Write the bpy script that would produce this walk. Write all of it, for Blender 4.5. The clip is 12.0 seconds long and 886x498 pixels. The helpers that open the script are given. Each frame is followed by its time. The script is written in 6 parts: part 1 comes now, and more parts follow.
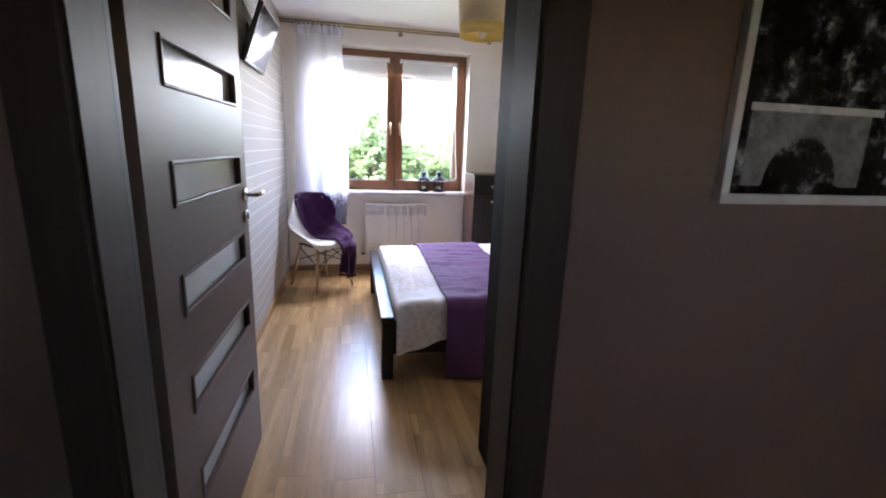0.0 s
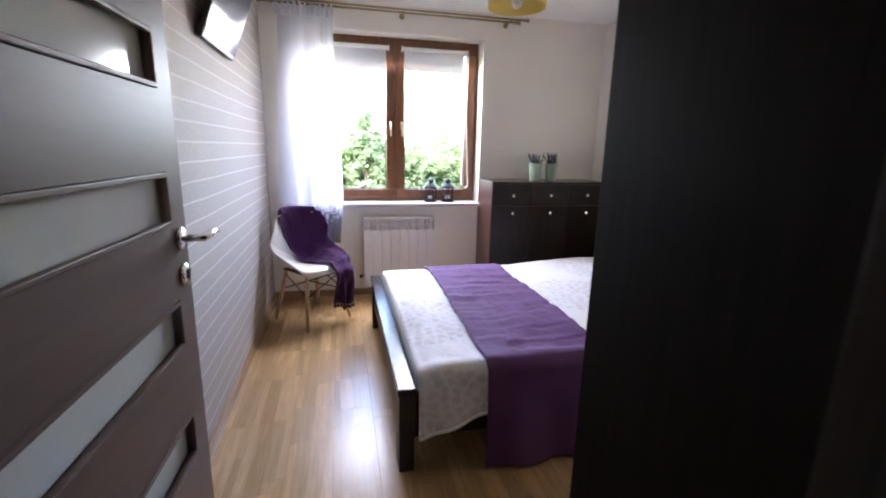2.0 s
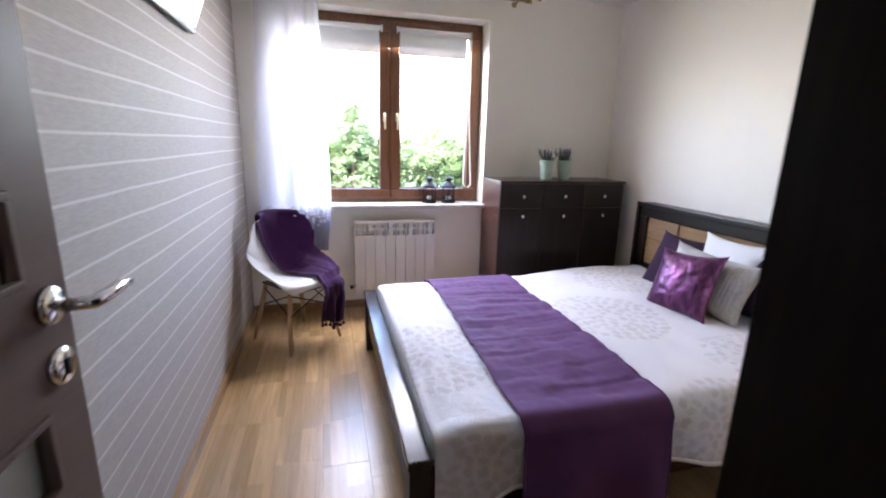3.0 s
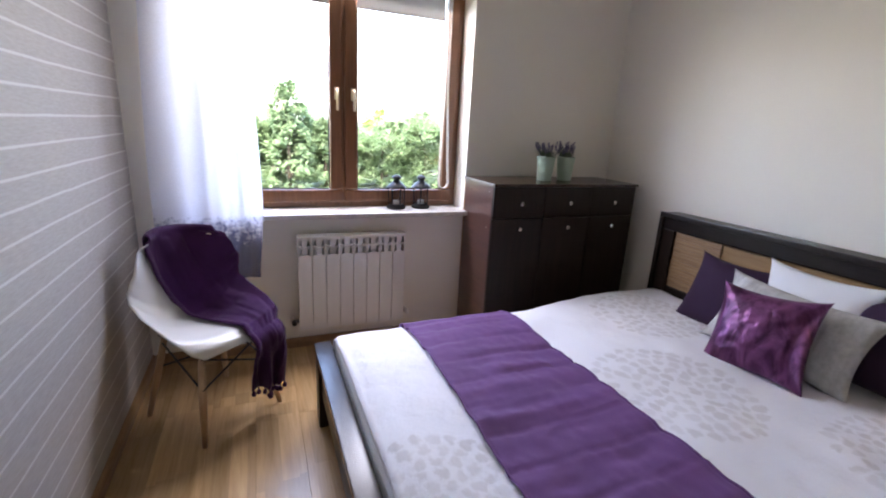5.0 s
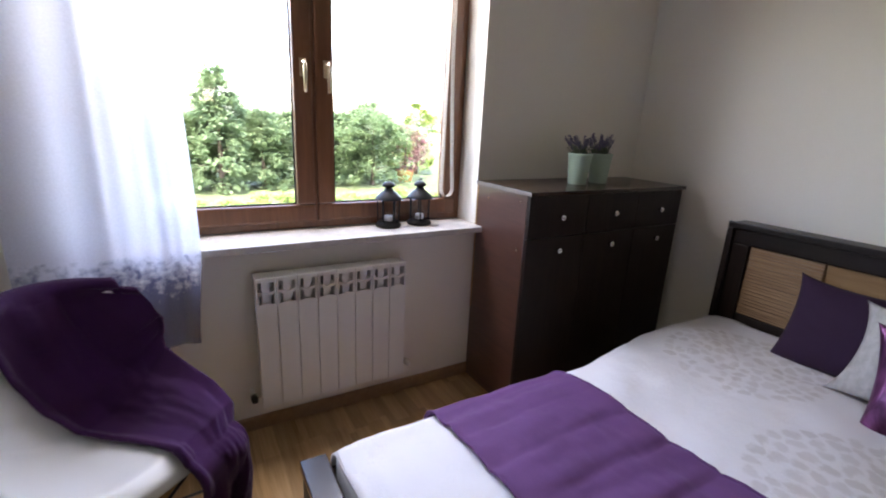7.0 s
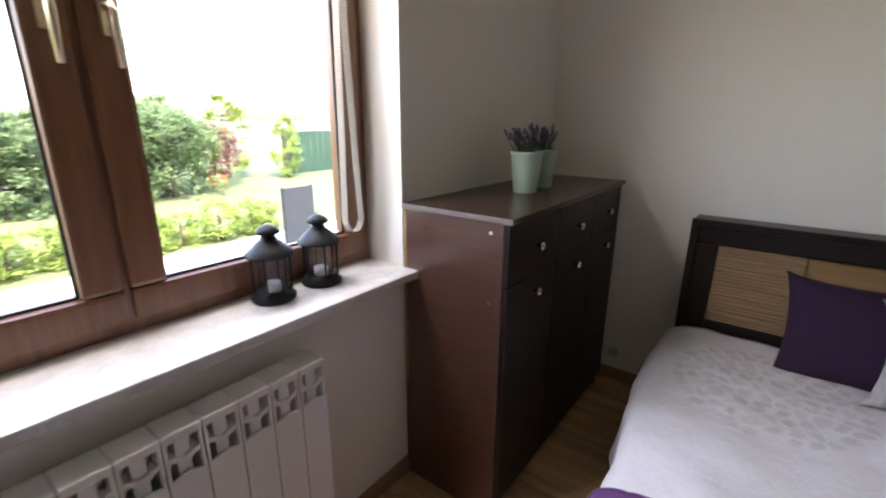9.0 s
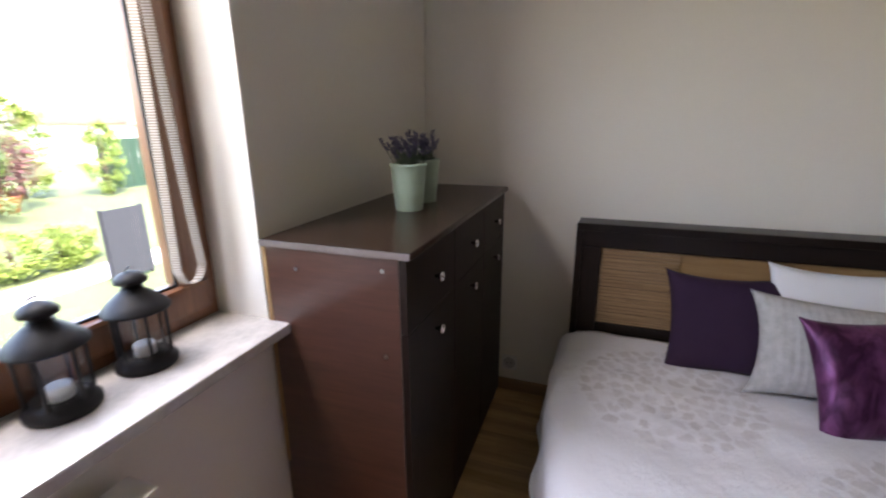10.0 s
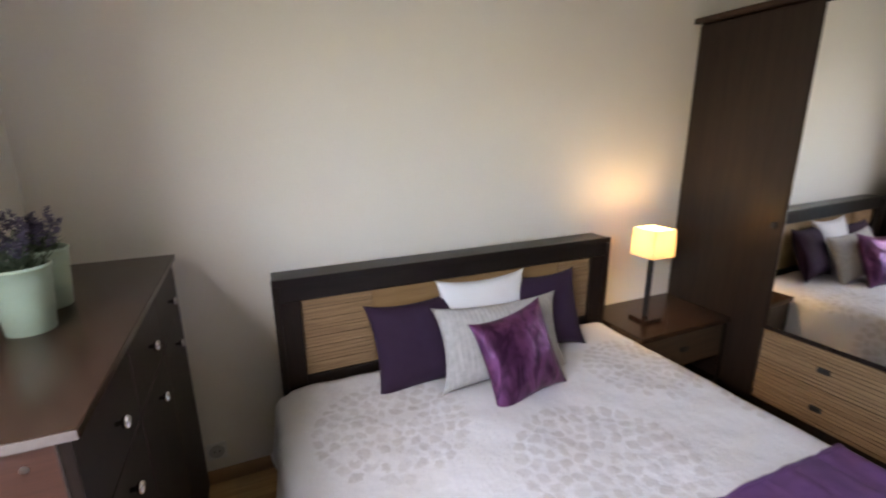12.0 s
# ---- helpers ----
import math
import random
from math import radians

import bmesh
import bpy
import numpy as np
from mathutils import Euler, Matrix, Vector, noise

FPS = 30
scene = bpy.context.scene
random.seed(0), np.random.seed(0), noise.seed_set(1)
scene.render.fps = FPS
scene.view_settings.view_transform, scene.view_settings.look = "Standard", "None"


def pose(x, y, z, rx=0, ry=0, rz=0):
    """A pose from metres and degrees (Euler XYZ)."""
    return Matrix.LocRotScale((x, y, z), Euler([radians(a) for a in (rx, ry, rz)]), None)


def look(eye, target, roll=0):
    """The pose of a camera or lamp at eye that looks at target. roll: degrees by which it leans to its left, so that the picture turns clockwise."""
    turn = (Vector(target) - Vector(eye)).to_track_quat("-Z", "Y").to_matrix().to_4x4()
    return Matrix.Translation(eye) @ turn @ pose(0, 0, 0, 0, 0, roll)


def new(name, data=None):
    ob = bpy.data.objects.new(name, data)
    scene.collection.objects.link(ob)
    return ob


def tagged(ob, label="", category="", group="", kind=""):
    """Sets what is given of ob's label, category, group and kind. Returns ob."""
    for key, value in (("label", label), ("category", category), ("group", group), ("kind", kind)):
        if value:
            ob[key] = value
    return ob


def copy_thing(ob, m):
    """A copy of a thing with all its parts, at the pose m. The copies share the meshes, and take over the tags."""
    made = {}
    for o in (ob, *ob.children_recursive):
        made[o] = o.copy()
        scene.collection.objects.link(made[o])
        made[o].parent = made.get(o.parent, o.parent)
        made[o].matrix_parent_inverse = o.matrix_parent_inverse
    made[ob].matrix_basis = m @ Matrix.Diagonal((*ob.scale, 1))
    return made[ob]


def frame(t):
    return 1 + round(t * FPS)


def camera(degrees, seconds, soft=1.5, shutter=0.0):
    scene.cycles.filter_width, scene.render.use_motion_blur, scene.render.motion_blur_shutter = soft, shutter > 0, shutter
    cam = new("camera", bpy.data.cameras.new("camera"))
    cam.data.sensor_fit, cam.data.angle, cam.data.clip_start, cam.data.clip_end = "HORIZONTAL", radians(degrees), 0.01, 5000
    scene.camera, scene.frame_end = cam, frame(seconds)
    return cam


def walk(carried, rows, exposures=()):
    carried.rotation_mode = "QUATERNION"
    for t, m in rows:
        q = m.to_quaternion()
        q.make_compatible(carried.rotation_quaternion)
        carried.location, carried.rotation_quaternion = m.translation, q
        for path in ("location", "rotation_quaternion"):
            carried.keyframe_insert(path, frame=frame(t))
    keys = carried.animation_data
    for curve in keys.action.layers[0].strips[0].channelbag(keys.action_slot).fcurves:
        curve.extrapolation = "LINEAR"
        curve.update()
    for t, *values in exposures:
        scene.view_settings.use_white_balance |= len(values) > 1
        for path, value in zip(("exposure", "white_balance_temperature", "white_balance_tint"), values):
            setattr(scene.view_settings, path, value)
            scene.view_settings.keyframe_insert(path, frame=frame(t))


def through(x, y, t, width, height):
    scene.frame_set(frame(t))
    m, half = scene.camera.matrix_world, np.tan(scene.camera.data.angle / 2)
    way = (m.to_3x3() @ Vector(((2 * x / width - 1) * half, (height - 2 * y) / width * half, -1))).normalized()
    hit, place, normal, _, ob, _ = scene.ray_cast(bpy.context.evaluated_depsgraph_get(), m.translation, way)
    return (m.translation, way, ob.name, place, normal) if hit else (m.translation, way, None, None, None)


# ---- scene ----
cam = camera(89.8, 12.0, soft=2.0, shutter=0.4)
PATH = [
    (0, (0.263, 2.32, 1.324), (0.663, 4.228, 0.878), 2.1),
    (0.5, (0.266, 2.474, 1.324), (0.678, 4.381, 0.884), 1.4),
    (1, (0.263, 2.644, 1.324), (0.654, 4.554, 0.878), 0.7),
    (1.5, (0.239, 2.838, 1.322), (0.642, 4.747, 0.882), 1.0),
    (2, (0.217, 3.062, 1.331), (0.658, 4.963, 0.891), 1.3),
    (2.5, (0.209, 3.283, 1.333), (0.679, 5.173, 0.878), 1.5),
    (3, (0.208, 3.521, 1.335), (0.704, 5.403, 0.871), 1.5),
    (5, (0.225, 4.408, 1.364), (0.973, 6.186, 0.838), 3.1),
    (5.5, (0.222, 4.638, 1.356), (1.027, 6.392, 0.831), 3.4),
    (6, (0.216, 4.866, 1.337), (1.053, 6.604, 0.812), 3.0),
    (6.5, (0.205, 5.029, 1.331), (1.103, 6.736, 0.803), 3.1),
    (8.5, (0.315, 5.913, 1.333), (1.676, 7.259, 0.752), 0.7),
    (9, (0.391, 6.075, 1.336), (1.925, 7.229, 0.773), 0.4),
    (9.5, (0.484, 6.181, 1.339), (2.158, 7.123, 0.783), -0.2),
    (10, (0.604, 6.255, 1.354), (2.413, 6.9, 0.795), -0.4),
    (10.5, (0.679, 6.289, 1.372), (2.572, 6.605, 0.809), -0.6),
    (11, (0.728, 6.307, 1.405), (2.649, 6.25, 0.851), -1.0),
    (11.5, (0.753, 6.335, 1.437), (2.639, 5.919, 0.916), -0.8),
    (12, (0.723, 6.367, 1.491), (2.495, 5.596, 0.978), -0.6),
]
walk(cam, [(t, look(eye, target, roll)) for t, eye, target, roll in PATH],
     [(0.0, 5.5, 6350, 17), (3.0, 5.38, 6350, 17), (5.0, 4.8, 6450, 18), (6.5, 4.47, 6550, 17), (8.5, 4.23, 6900, 15), (10.0, 4.3, 7050, 17), (12.0, 4.9, 7050, 14)])

# ---- world and light ----
world = bpy.data.worlds.new("sky")
scene.world = world
world.use_nodes = True
wn = world.node_tree
wn.nodes.clear()
sky = wn.nodes.new("ShaderNodeTexSky")
sky.sky_type = "NISHITA"
sky.sun_disc = False
sky.sun_elevation, sky.sun_rotation = radians(50), radians(205)
sky.air_density, sky.dust_density, sky.ozone_density = 1.0, 2.0, 1.0
bg = wn.nodes.new("ShaderNodeBackground")
bg.inputs["Strength"].default_value = 0.15
wout = wn.nodes.new("ShaderNodeOutputWorld")
wn.links.new(sky.outputs[0], bg.inputs[0])
wn.links.new(bg.outputs[0], wout.inputs[0])

sun_data = bpy.data.lights.new("sun", "SUN")
sun_data.energy, sun_data.angle, sun_data.color = 1.5, radians(12), (1.0, 0.96, 0.9)
sun = new("sun", sun_data)
sun.matrix_world = look((0, 0, 20), (2.7, 5.8, 20 - 7.6))

# daylight of the open sky, in the upper part of the window opening
day_data = bpy.data.lights.new("window_daylight", "AREA")
day_data.shape, day_data.size, day_data.size_y = "RECTANGLE", 1.44, 0.38
day_data.energy, day_data.color = 1.9, (1.0, 0.965, 0.975)
day = new("window_daylight", day_data)
day.matrix_world = look((0.721, 7.345, 1.92), (0.721, 6.685, 1.17))

bulb_data = bpy.data.lights.new("lamp_bulb", "POINT")
bulb_data.energy, bulb_data.color, bulb_data.shadow_soft_size = 0.2, (1.0, 0.67, 0.33), 0.03
bulb = new("lamp_bulb", bulb_data)
bulb.location = (2.385, 4.425, 0.945)


# ---- mesh helpers ----
ORIGIN = {}


def thing(name, label, category, loc=(0, 0, 0), rz=0.0, group="", kind=""):
    """An empty at a thing's base."""
    ob = new(name)
    ob.empty_display_size = 0.05
    m = pose(*loc, 0, 0, rz)
    ob.matrix_basis = m
    ORIGIN[ob.name] = m
    return tagged(ob, label, category, group, kind)


def mesh_from(name, bm, material, smooth=False):
    me = bpy.data.meshes.new(name)
    bm.to_mesh(me)
    bm.free()
    if smooth:
        for p in me.polygons:
            p.use_smooth = True
    for one in (material if isinstance(material, (list, tuple)) else [material]):
        me.materials.append(one)
    return me


def part(name, bm, material, parent, label="", smooth=False, own=False):
    """One mesh under a thing or a part. Unless own, the mesh is given in the world's places."""
    m = ORIGIN[parent.name]
    if not own:
        bm.transform(m.inverted())
    ob = new(name, mesh_from(name, bm, material, smooth))
    ob.parent = parent
    ORIGIN[ob.name] = m
    return tagged(ob, label)


def solid(name, bm, material, label, category, kind="", smooth=False, group=""):
    """A thing, or a piece of the setting, that is one mesh."""
    ob = new(name, mesh_from(name, bm, material, smooth))
    ORIGIN[ob.name] = Matrix.Identity(4)
    return tagged(ob, label, category, group, kind)


def box(bm, x0, x1, y0, y1, z0, z1, bevel=0.0, m=None):
    r = bmesh.ops.create_cube(bm, size=1.0)
    vs = r["verts"]
    for v in vs:
        v.co = Vector((x0 + (v.co.x + 0.5) * (x1 - x0), y0 + (v.co.y + 0.5) * (y1 - y0), z0 + (v.co.z + 0.5) * (z1 - z0)))
    if bevel > 0:
        es = list({e for v in vs for e in v.link_edges})
        g = bmesh.ops.bevel(bm, geom=es, offset=bevel, segments=2, affect="EDGES", profile=0.6)
        vs = list({v for f in g["faces"] for v in f.verts} | {v for v in vs if v.is_valid})
    if m is not None:
        for v in vs:
            v.co = m @ v.co
    return vs


def boxes(*items, bevel=0.0):
    bm = bmesh.new()
    for it in items:
        box(bm, *it, bevel=bevel)
    return bm


def lathe(bm, profile, n=24, at=(0, 0, 0), m=None, cap=True):
    """Turn a profile of (radius, height) about z."""
    rings = []
    for r, z in profile:
        ring = []
        for i in range(n):
            a = 2 * math.pi * i / n
            co = Vector((at[0] + r * math.cos(a), at[1] + r * math.sin(a), at[2] + z))
            ring.append(bm.verts.new(m @ co if m is not None else co))
        rings.append(ring)
    for a, b in zip(rings, rings[1:]):
        for i in range(n):
            bm.faces.new((a[i], a[(i + 1) % n], b[(i + 1) % n], b[i]))
    if cap:
        bm.faces.new(list(reversed(rings[0])))
        bm.faces.new(rings[-1])
    return bm


def tube(bm, path, radius, n=8, cap=True):
    """A pipe along points; radius may be a list."""
    pts = [Vector(p) for p in path]
    rings = []
    for i, p in enumerate(pts):
        d = (pts[min(i + 1, len(pts) - 1)] - pts[max(i - 1, 0)]).normalized()
        up = Vector((0, 0, 1)) if abs(d.z) < 0.9 else Vector((1, 0, 0))
        u = d.cross(up).normalized()
        w = d.cross(u)
        r = radius[i] if isinstance(radius, (list, tuple)) else radius
        rings.append([bm.verts.new(p + r * (math.cos(2 * math.pi * k / n) * u + math.sin(2 * math.pi * k / n) * w)) for k in range(n)])
    for a, b in zip(rings, rings[1:]):
        for k in range(n):
            bm.faces.new((a[k], a[(k + 1) % n], b[(k + 1) % n], b[k]))
    if cap:
        bm.faces.new(list(reversed(rings[0])))
        bm.faces.new(rings[-1])
    return bm


def sheet(bm, nu, nv, f, closed=False):
    """A grid of points f(u, v), u and v from 0 to 1."""
    vs = [[bm.verts.new(f(i / nu, j / nv)) for j in range(nv + 1)] for i in range(nu + 1)]
    for i in range(nu):
        for j in range(nv):
            bm.faces.new((vs[i][j], vs[i + 1][j], vs[i + 1][j + 1], vs[i][j + 1]))
    return vs


def thick(bm, t):
    """Give a sheet a thickness."""
    bm.normal_update()
    bmesh.ops.solidify(bm, geom=bm.faces[:], thickness=t)
    return bm


def prism(bm, outline, y0, y1, axis="y"):
    """Extrude a closed outline of (a, z) between two depths."""
    def put(a, d, z):
        return (a, d, z) if axis == "y" else (d, a, z)
    lo = [bm.verts.new(put(a, y0, z)) for a, z in outline]
    hi = [bm.verts.new(put(a, y1, z)) for a, z in outline]
    k = len(outline)
    for i in range(k):
        bm.faces.new((lo[i], lo[(i + 1) % k], hi[(i + 1) % k], hi[i]))
    bm.faces.new(list(reversed(lo)))
    bm.faces.new(hi)
    bmesh.ops.recalc_face_normals(bm, faces=bm.faces[:])
    return bm


# ---- materials ----
def nodes_of(name):
    m = bpy.data.materials.new(name)
    m.use_nodes = True
    nt = m.node_tree
    nt.nodes.clear()
    out = nt.nodes.new("ShaderNodeOutputMaterial")
    bsdf = nt.nodes.new("ShaderNodeBsdfPrincipled")
    nt.links.new(bsdf.outputs[0], out.inputs[0])
    return m, nt, bsdf, out


def coords(nt, scale=(1, 1, 1), rand=False, rot=(0, 0, 0)):
    tc = nt.nodes.new("ShaderNodeTexCoord")
    mp = nt.nodes.new("ShaderNodeMapping")
    mp.inputs["Scale"].default_value = scale
    mp.inputs["Rotation"].default_value = rot
    nt.links.new(tc.outputs["Object"], mp.inputs["Vector"])
    if rand:
        info = nt.nodes.new("ShaderNodeObjectInfo")
        mul = nt.nodes.new("ShaderNodeVectorMath")
        mul.operation = "SCALE"
        comb = nt.nodes.new("ShaderNodeCombineXYZ")
        for k in range(3):
            nt.links.new(info.outputs["Random"], comb.inputs[k])
        nt.links.new(comb.outputs[0], mul.inputs[0])
        mul.inputs["Scale"].default_value = 37.0
        nt.links.new(mul.outputs[0], mp.inputs["Location"])
    return mp.outputs[0]


def noise_tex(nt, vec, scale, detail=4.0, rough=0.55, distort=0.0):
    n = nt.nodes.new("ShaderNodeTexNoise")
    n.inputs["Scale"].default_value = scale
    n.inputs["Detail"].default_value = detail
    n.inputs["Roughness"].default_value = rough
    n.inputs["Distortion"].default_value = distort
    nt.links.new(vec, n.inputs["Vector"])
    return n.outputs["Fac"]


def ramp(nt, fac, stops):
    r = nt.nodes.new("ShaderNodeValToRGB")
    el = r.color_ramp.elements
    while len(el) < len(stops):
        el.new(0.5)
    for e, (p, c) in zip(el, stops):
        e.position = p
        e.color = (*c, 1.0) if len(c) == 3 else c
    nt.links.new(fac, r.inputs[0])
    return r.outputs[0]


def mixc(nt, fac, a, b, blend="MIX"):
    m = nt.nodes.new("ShaderNodeMix")
    m.data_type = "RGBA"
    m.blend_type = blend
    for sock, val in ((m.inputs[0], fac), (m.inputs[6], a), (m.inputs[7], b)):
        if isinstance(val, bpy.types.NodeSocket):
            nt.links.new(val, sock)
        elif isinstance(val, (int, float)):
            sock.default_value = val
        else:
            sock.default_value = (*val, 1.0)
    return m.outputs[2]


def calc(nt, op, a, b=0.5, clamp=False):
    m = nt.nodes.new("ShaderNodeMath")
    m.operation = op
    m.use_clamp = clamp
    for sock, val in zip(m.inputs, (a, b)):
        if isinstance(val, bpy.types.NodeSocket):
            nt.links.new(val, sock)
        else:
            sock.default_value = val
    return m.outputs[0]


def bump(nt, bsdf, fac, strength, dist=0.002):
    b = nt.nodes.new("ShaderNodeBump")
    b.inputs["Strength"].default_value = strength
    b.inputs["Distance"].default_value = dist
    nt.links.new(fac, b.inputs["Height"])
    nt.links.new(b.outputs[0], bsdf.inputs["Normal"])


def plain(name, col, rough=0.5, metal=0.0, vary=0.12, scale=6.0, fine=90.0, relief=0.15, spec=0.5, dist=0.001, sheen=0.0):
    """Paint, plastic, metal or cloth: one colour with large and fine variation and a fine relief."""
    m, nt, b, _ = nodes_of(name)
    v = coords(nt)
    big, small = noise_tex(nt, v, scale), noise_tex(nt, v, fine, 3.0)
    f = calc(nt, "ADD", calc(nt, "MULTIPLY", big, 0.65), calc(nt, "MULTIPLY", small, 0.35))
    lo = tuple(c * (1 - vary) for c in col)
    hi = tuple(min(1, c * (1 + vary)) for c in col)
    nt.links.new(ramp(nt, f, [(0.3, lo), (0.7, hi)]), b.inputs["Base Color"])
    r = nt.nodes.new("ShaderNodeMapRange")
    r.inputs["To Min"].default_value, r.inputs["To Max"].default_value = max(0.02, rough - 0.08), min(1, rough + 0.08)
    nt.links.new(big, r.inputs["Value"])
    nt.links.new(r.outputs[0], b.inputs["Roughness"])
    b.inputs["Metallic"].default_value = metal
    b.inputs["Specular IOR Level"].default_value = spec
    if sheen:
        b.inputs["Sheen Weight"].default_value = sheen
        b.inputs["Sheen Roughness"].default_value = 0.4
    if relief:
        bump(nt, b, small, relief, dist)
    return m


def wood(name, dark, light, along="y", rough=0.4, scale=9.0, stretch=14.0, relief=0.1, rand=False, spec=0.5, coat=0.0, lines=0.0):
    """Wood or wood foil with grain along one axis."""
    m, nt, b, _ = nodes_of(name)
    s = {"x": (1 / stretch * 3, 3, 3), "y": (3, 1 / stretch * 3, 3), "z": (3, 3, 1 / stretch * 3)}[along]
    v = coords(nt, s, rand)
    g1 = noise_tex(nt, v, scale, 6.0, 0.6, 0.6)
    g2 = noise_tex(nt, v, scale * 6, 4.0, 0.6)
    f = calc(nt, "ADD", calc(nt, "MULTIPLY", g1, 0.7), calc(nt, "MULTIPLY", g2, 0.3))
    mid = tuple((a + c) / 2 for a, c in zip(dark, light))
    col = ramp(nt, f, [(0.32, dark), (0.5, mid), (0.68, light)])
    if rand:
        info = nt.nodes.new("ShaderNodeObjectInfo")
        tone = nt.nodes.new("ShaderNodeMapRange")
        tone.inputs["To Min"].default_value, tone.inputs["To Max"].default_value = 0.92, 1.06
        nt.links.new(info.outputs["Random"], tone.inputs["Value"])
        comb = nt.nodes.new("ShaderNodeCombineColor")
        for k in range(3):
            nt.links.new(tone.outputs[0], comb.inputs[k])
        col = mixc(nt, 1.0, col, comb.outputs[0], "MULTIPLY")
    if lines:
        # printed strips across the board, each with its own tone
        tc = nt.nodes.new("ShaderNodeTexCoord")
        sep = nt.nodes.new("ShaderNodeSeparateXYZ")
        nt.links.new(tc.outputs["Object"], sep.inputs[0])
        strip = calc(nt, "FLOOR", calc(nt, "DIVIDE", sep.outputs[0], lines))
        info2 = nt.nodes.new("ShaderNodeObjectInfo")
        sh = calc(nt, "ADD", calc(nt, "MULTIPLY", strip, 0.37), info2.outputs["Random"])
        seg = calc(nt, "FLOOR", calc(nt, "ADD", calc(nt, "DIVIDE", sep.outputs[1], 0.43), calc(nt, "MULTIPLY", sh, 5.3)))
        wn_ = nt.nodes.new("ShaderNodeTexWhiteNoise")
        wn_.noise_dimensions = "3D"
        cb = nt.nodes.new("ShaderNodeCombineXYZ")
        nt.links.new(strip, cb.inputs[0])
        nt.links.new(seg, cb.inputs[1])
        nt.links.new(info2.outputs["Random"], cb.inputs[2])
        nt.links.new(cb.outputs[0], wn_.inputs["Vector"])
        tn = nt.nodes.new("ShaderNodeMapRange")
        tn.inputs["To Min"].default_value, tn.inputs["To Max"].default_value = 0.83, 1.2
        nt.links.new(wn_.outputs["Value"], tn.inputs["Value"])
        cc = nt.nodes.new("ShaderNodeCombineColor")
        for k in range(3):
            nt.links.new(tn.outputs[0], cc.inputs[k])
        col = mixc(nt, 1.0, col, cc.outputs[0], "MULTIPLY")
    nt.links.new(col, b.inputs["Base Color"])
    b.inputs["Roughness"].default_value = rough
    b.inputs["Specular IOR Level"].default_value = spec
    if coat:
        b.inputs["Coat Weight"].default_value = coat
        b.inputs["Coat Roughness"].default_value = 0.15
    if relief:
        bump(nt, b, f, relief, 0.001)
    return m


WALL = plain("wall_paint", (0.82, 0.785, 0.705), 0.48, vary=0.03, scale=1.5, fine=160, relief=0.12)
CEIL = plain("ceiling_paint", (0.86, 0.855, 0.84), 0.8, vary=0.02, relief=0.08)
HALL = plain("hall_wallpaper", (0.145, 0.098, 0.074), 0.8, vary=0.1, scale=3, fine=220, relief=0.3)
OAK = wood("oak_laminate", (0.33, 0.2, 0.085), (0.55, 0.365, 0.185), "y", 0.27, 7, 16, 0.05, rand=True, spec=0.45, lines=0.0643)
SKIRT = wood("oak_skirting", (0.22, 0.125, 0.055), (0.34, 0.21, 0.1), "y", 0.35, 8, 16, 0.05)
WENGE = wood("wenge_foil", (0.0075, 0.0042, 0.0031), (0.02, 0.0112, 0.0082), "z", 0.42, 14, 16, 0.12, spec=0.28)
WENGE_Y = wood("wenge_bed_foil", (0.0055, 0.0036, 0.0028), (0.0145, 0.0092, 0.0072), "y", 0.36, 14, 16, 0.12, spec=0.35)
FOOTW = wood("wenge_gloss", (0.014, 0.0078, 0.0052), (0.036, 0.021, 0.0135), "y", 0.22, 14, 16, 0.05, spec=0.55)
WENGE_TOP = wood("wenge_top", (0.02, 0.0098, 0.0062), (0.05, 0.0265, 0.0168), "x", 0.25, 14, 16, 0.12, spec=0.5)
DOORW = wood("door_wenge", (0.038, 0.0275, 0.0235), (0.052, 0.038, 0.033), "z", 0.5, 14, 14, 0.03, spec=0.14)
LEAFW = wood("door_leaf_wenge", (0.115, 0.078, 0.065), (0.135, 0.093, 0.078), "y", 0.46, 14, 14, 0.03, spec=0.15)
WENGE_SIDE = wood("wenge_side_foil", (0.007, 0.005, 0.0042), (0.015, 0.0105, 0.0085), "z", 0.6, 14, 16, 0.12, spec=0.05)
MAHOG = wood("mahogany_side", (0.046, 0.019, 0.0125), (0.1, 0.04, 0.027), "y", 0.3, 14, 14, 0.3, spec=0.85)
FRAME = wood("window_wood", (0.125, 0.049, 0.021), (0.235, 0.1, 0.044), "z", 0.35, 10, 14, 0.1, coat=0.3)
HONEY = wood("honey_wood", (0.25, 0.14, 0.055), (0.4, 0.25, 0.115), "y", 0.45, 10, 18, 0.2)
ZEBRA = wood("zebra_wood", (0.19, 0.11, 0.05), (0.42, 0.275, 0.145), "y", 0.45, 22, 22, 0.3)
ZEBRA_X = wood("zebra_wood_x", (0.17, 0.09, 0.042), (0.38, 0.25, 0.13), "x", 0.45, 22, 22, 0.3)
# zebra wood with the shade on the nightstand drawer put into its colour
SHADEZEB = wood("shaded_zebra_wood", (0.03, 0.017, 0.009), (0.08, 0.048, 0.026), "y", 0.45, 22, 22, 0.3)
BEECH = wood("beech", (0.38, 0.23, 0.12), (0.55, 0.37, 0.2), "z", 0.45, 10, 14, 0.06)
WHITE_PL = plain("white_plastic", (0.8, 0.8, 0.78), 0.35, vary=0.02, relief=0.02)
ENAMEL = plain("white_enamel", (0.78, 0.77, 0.74), 0.4, vary=0.02, relief=0.03)
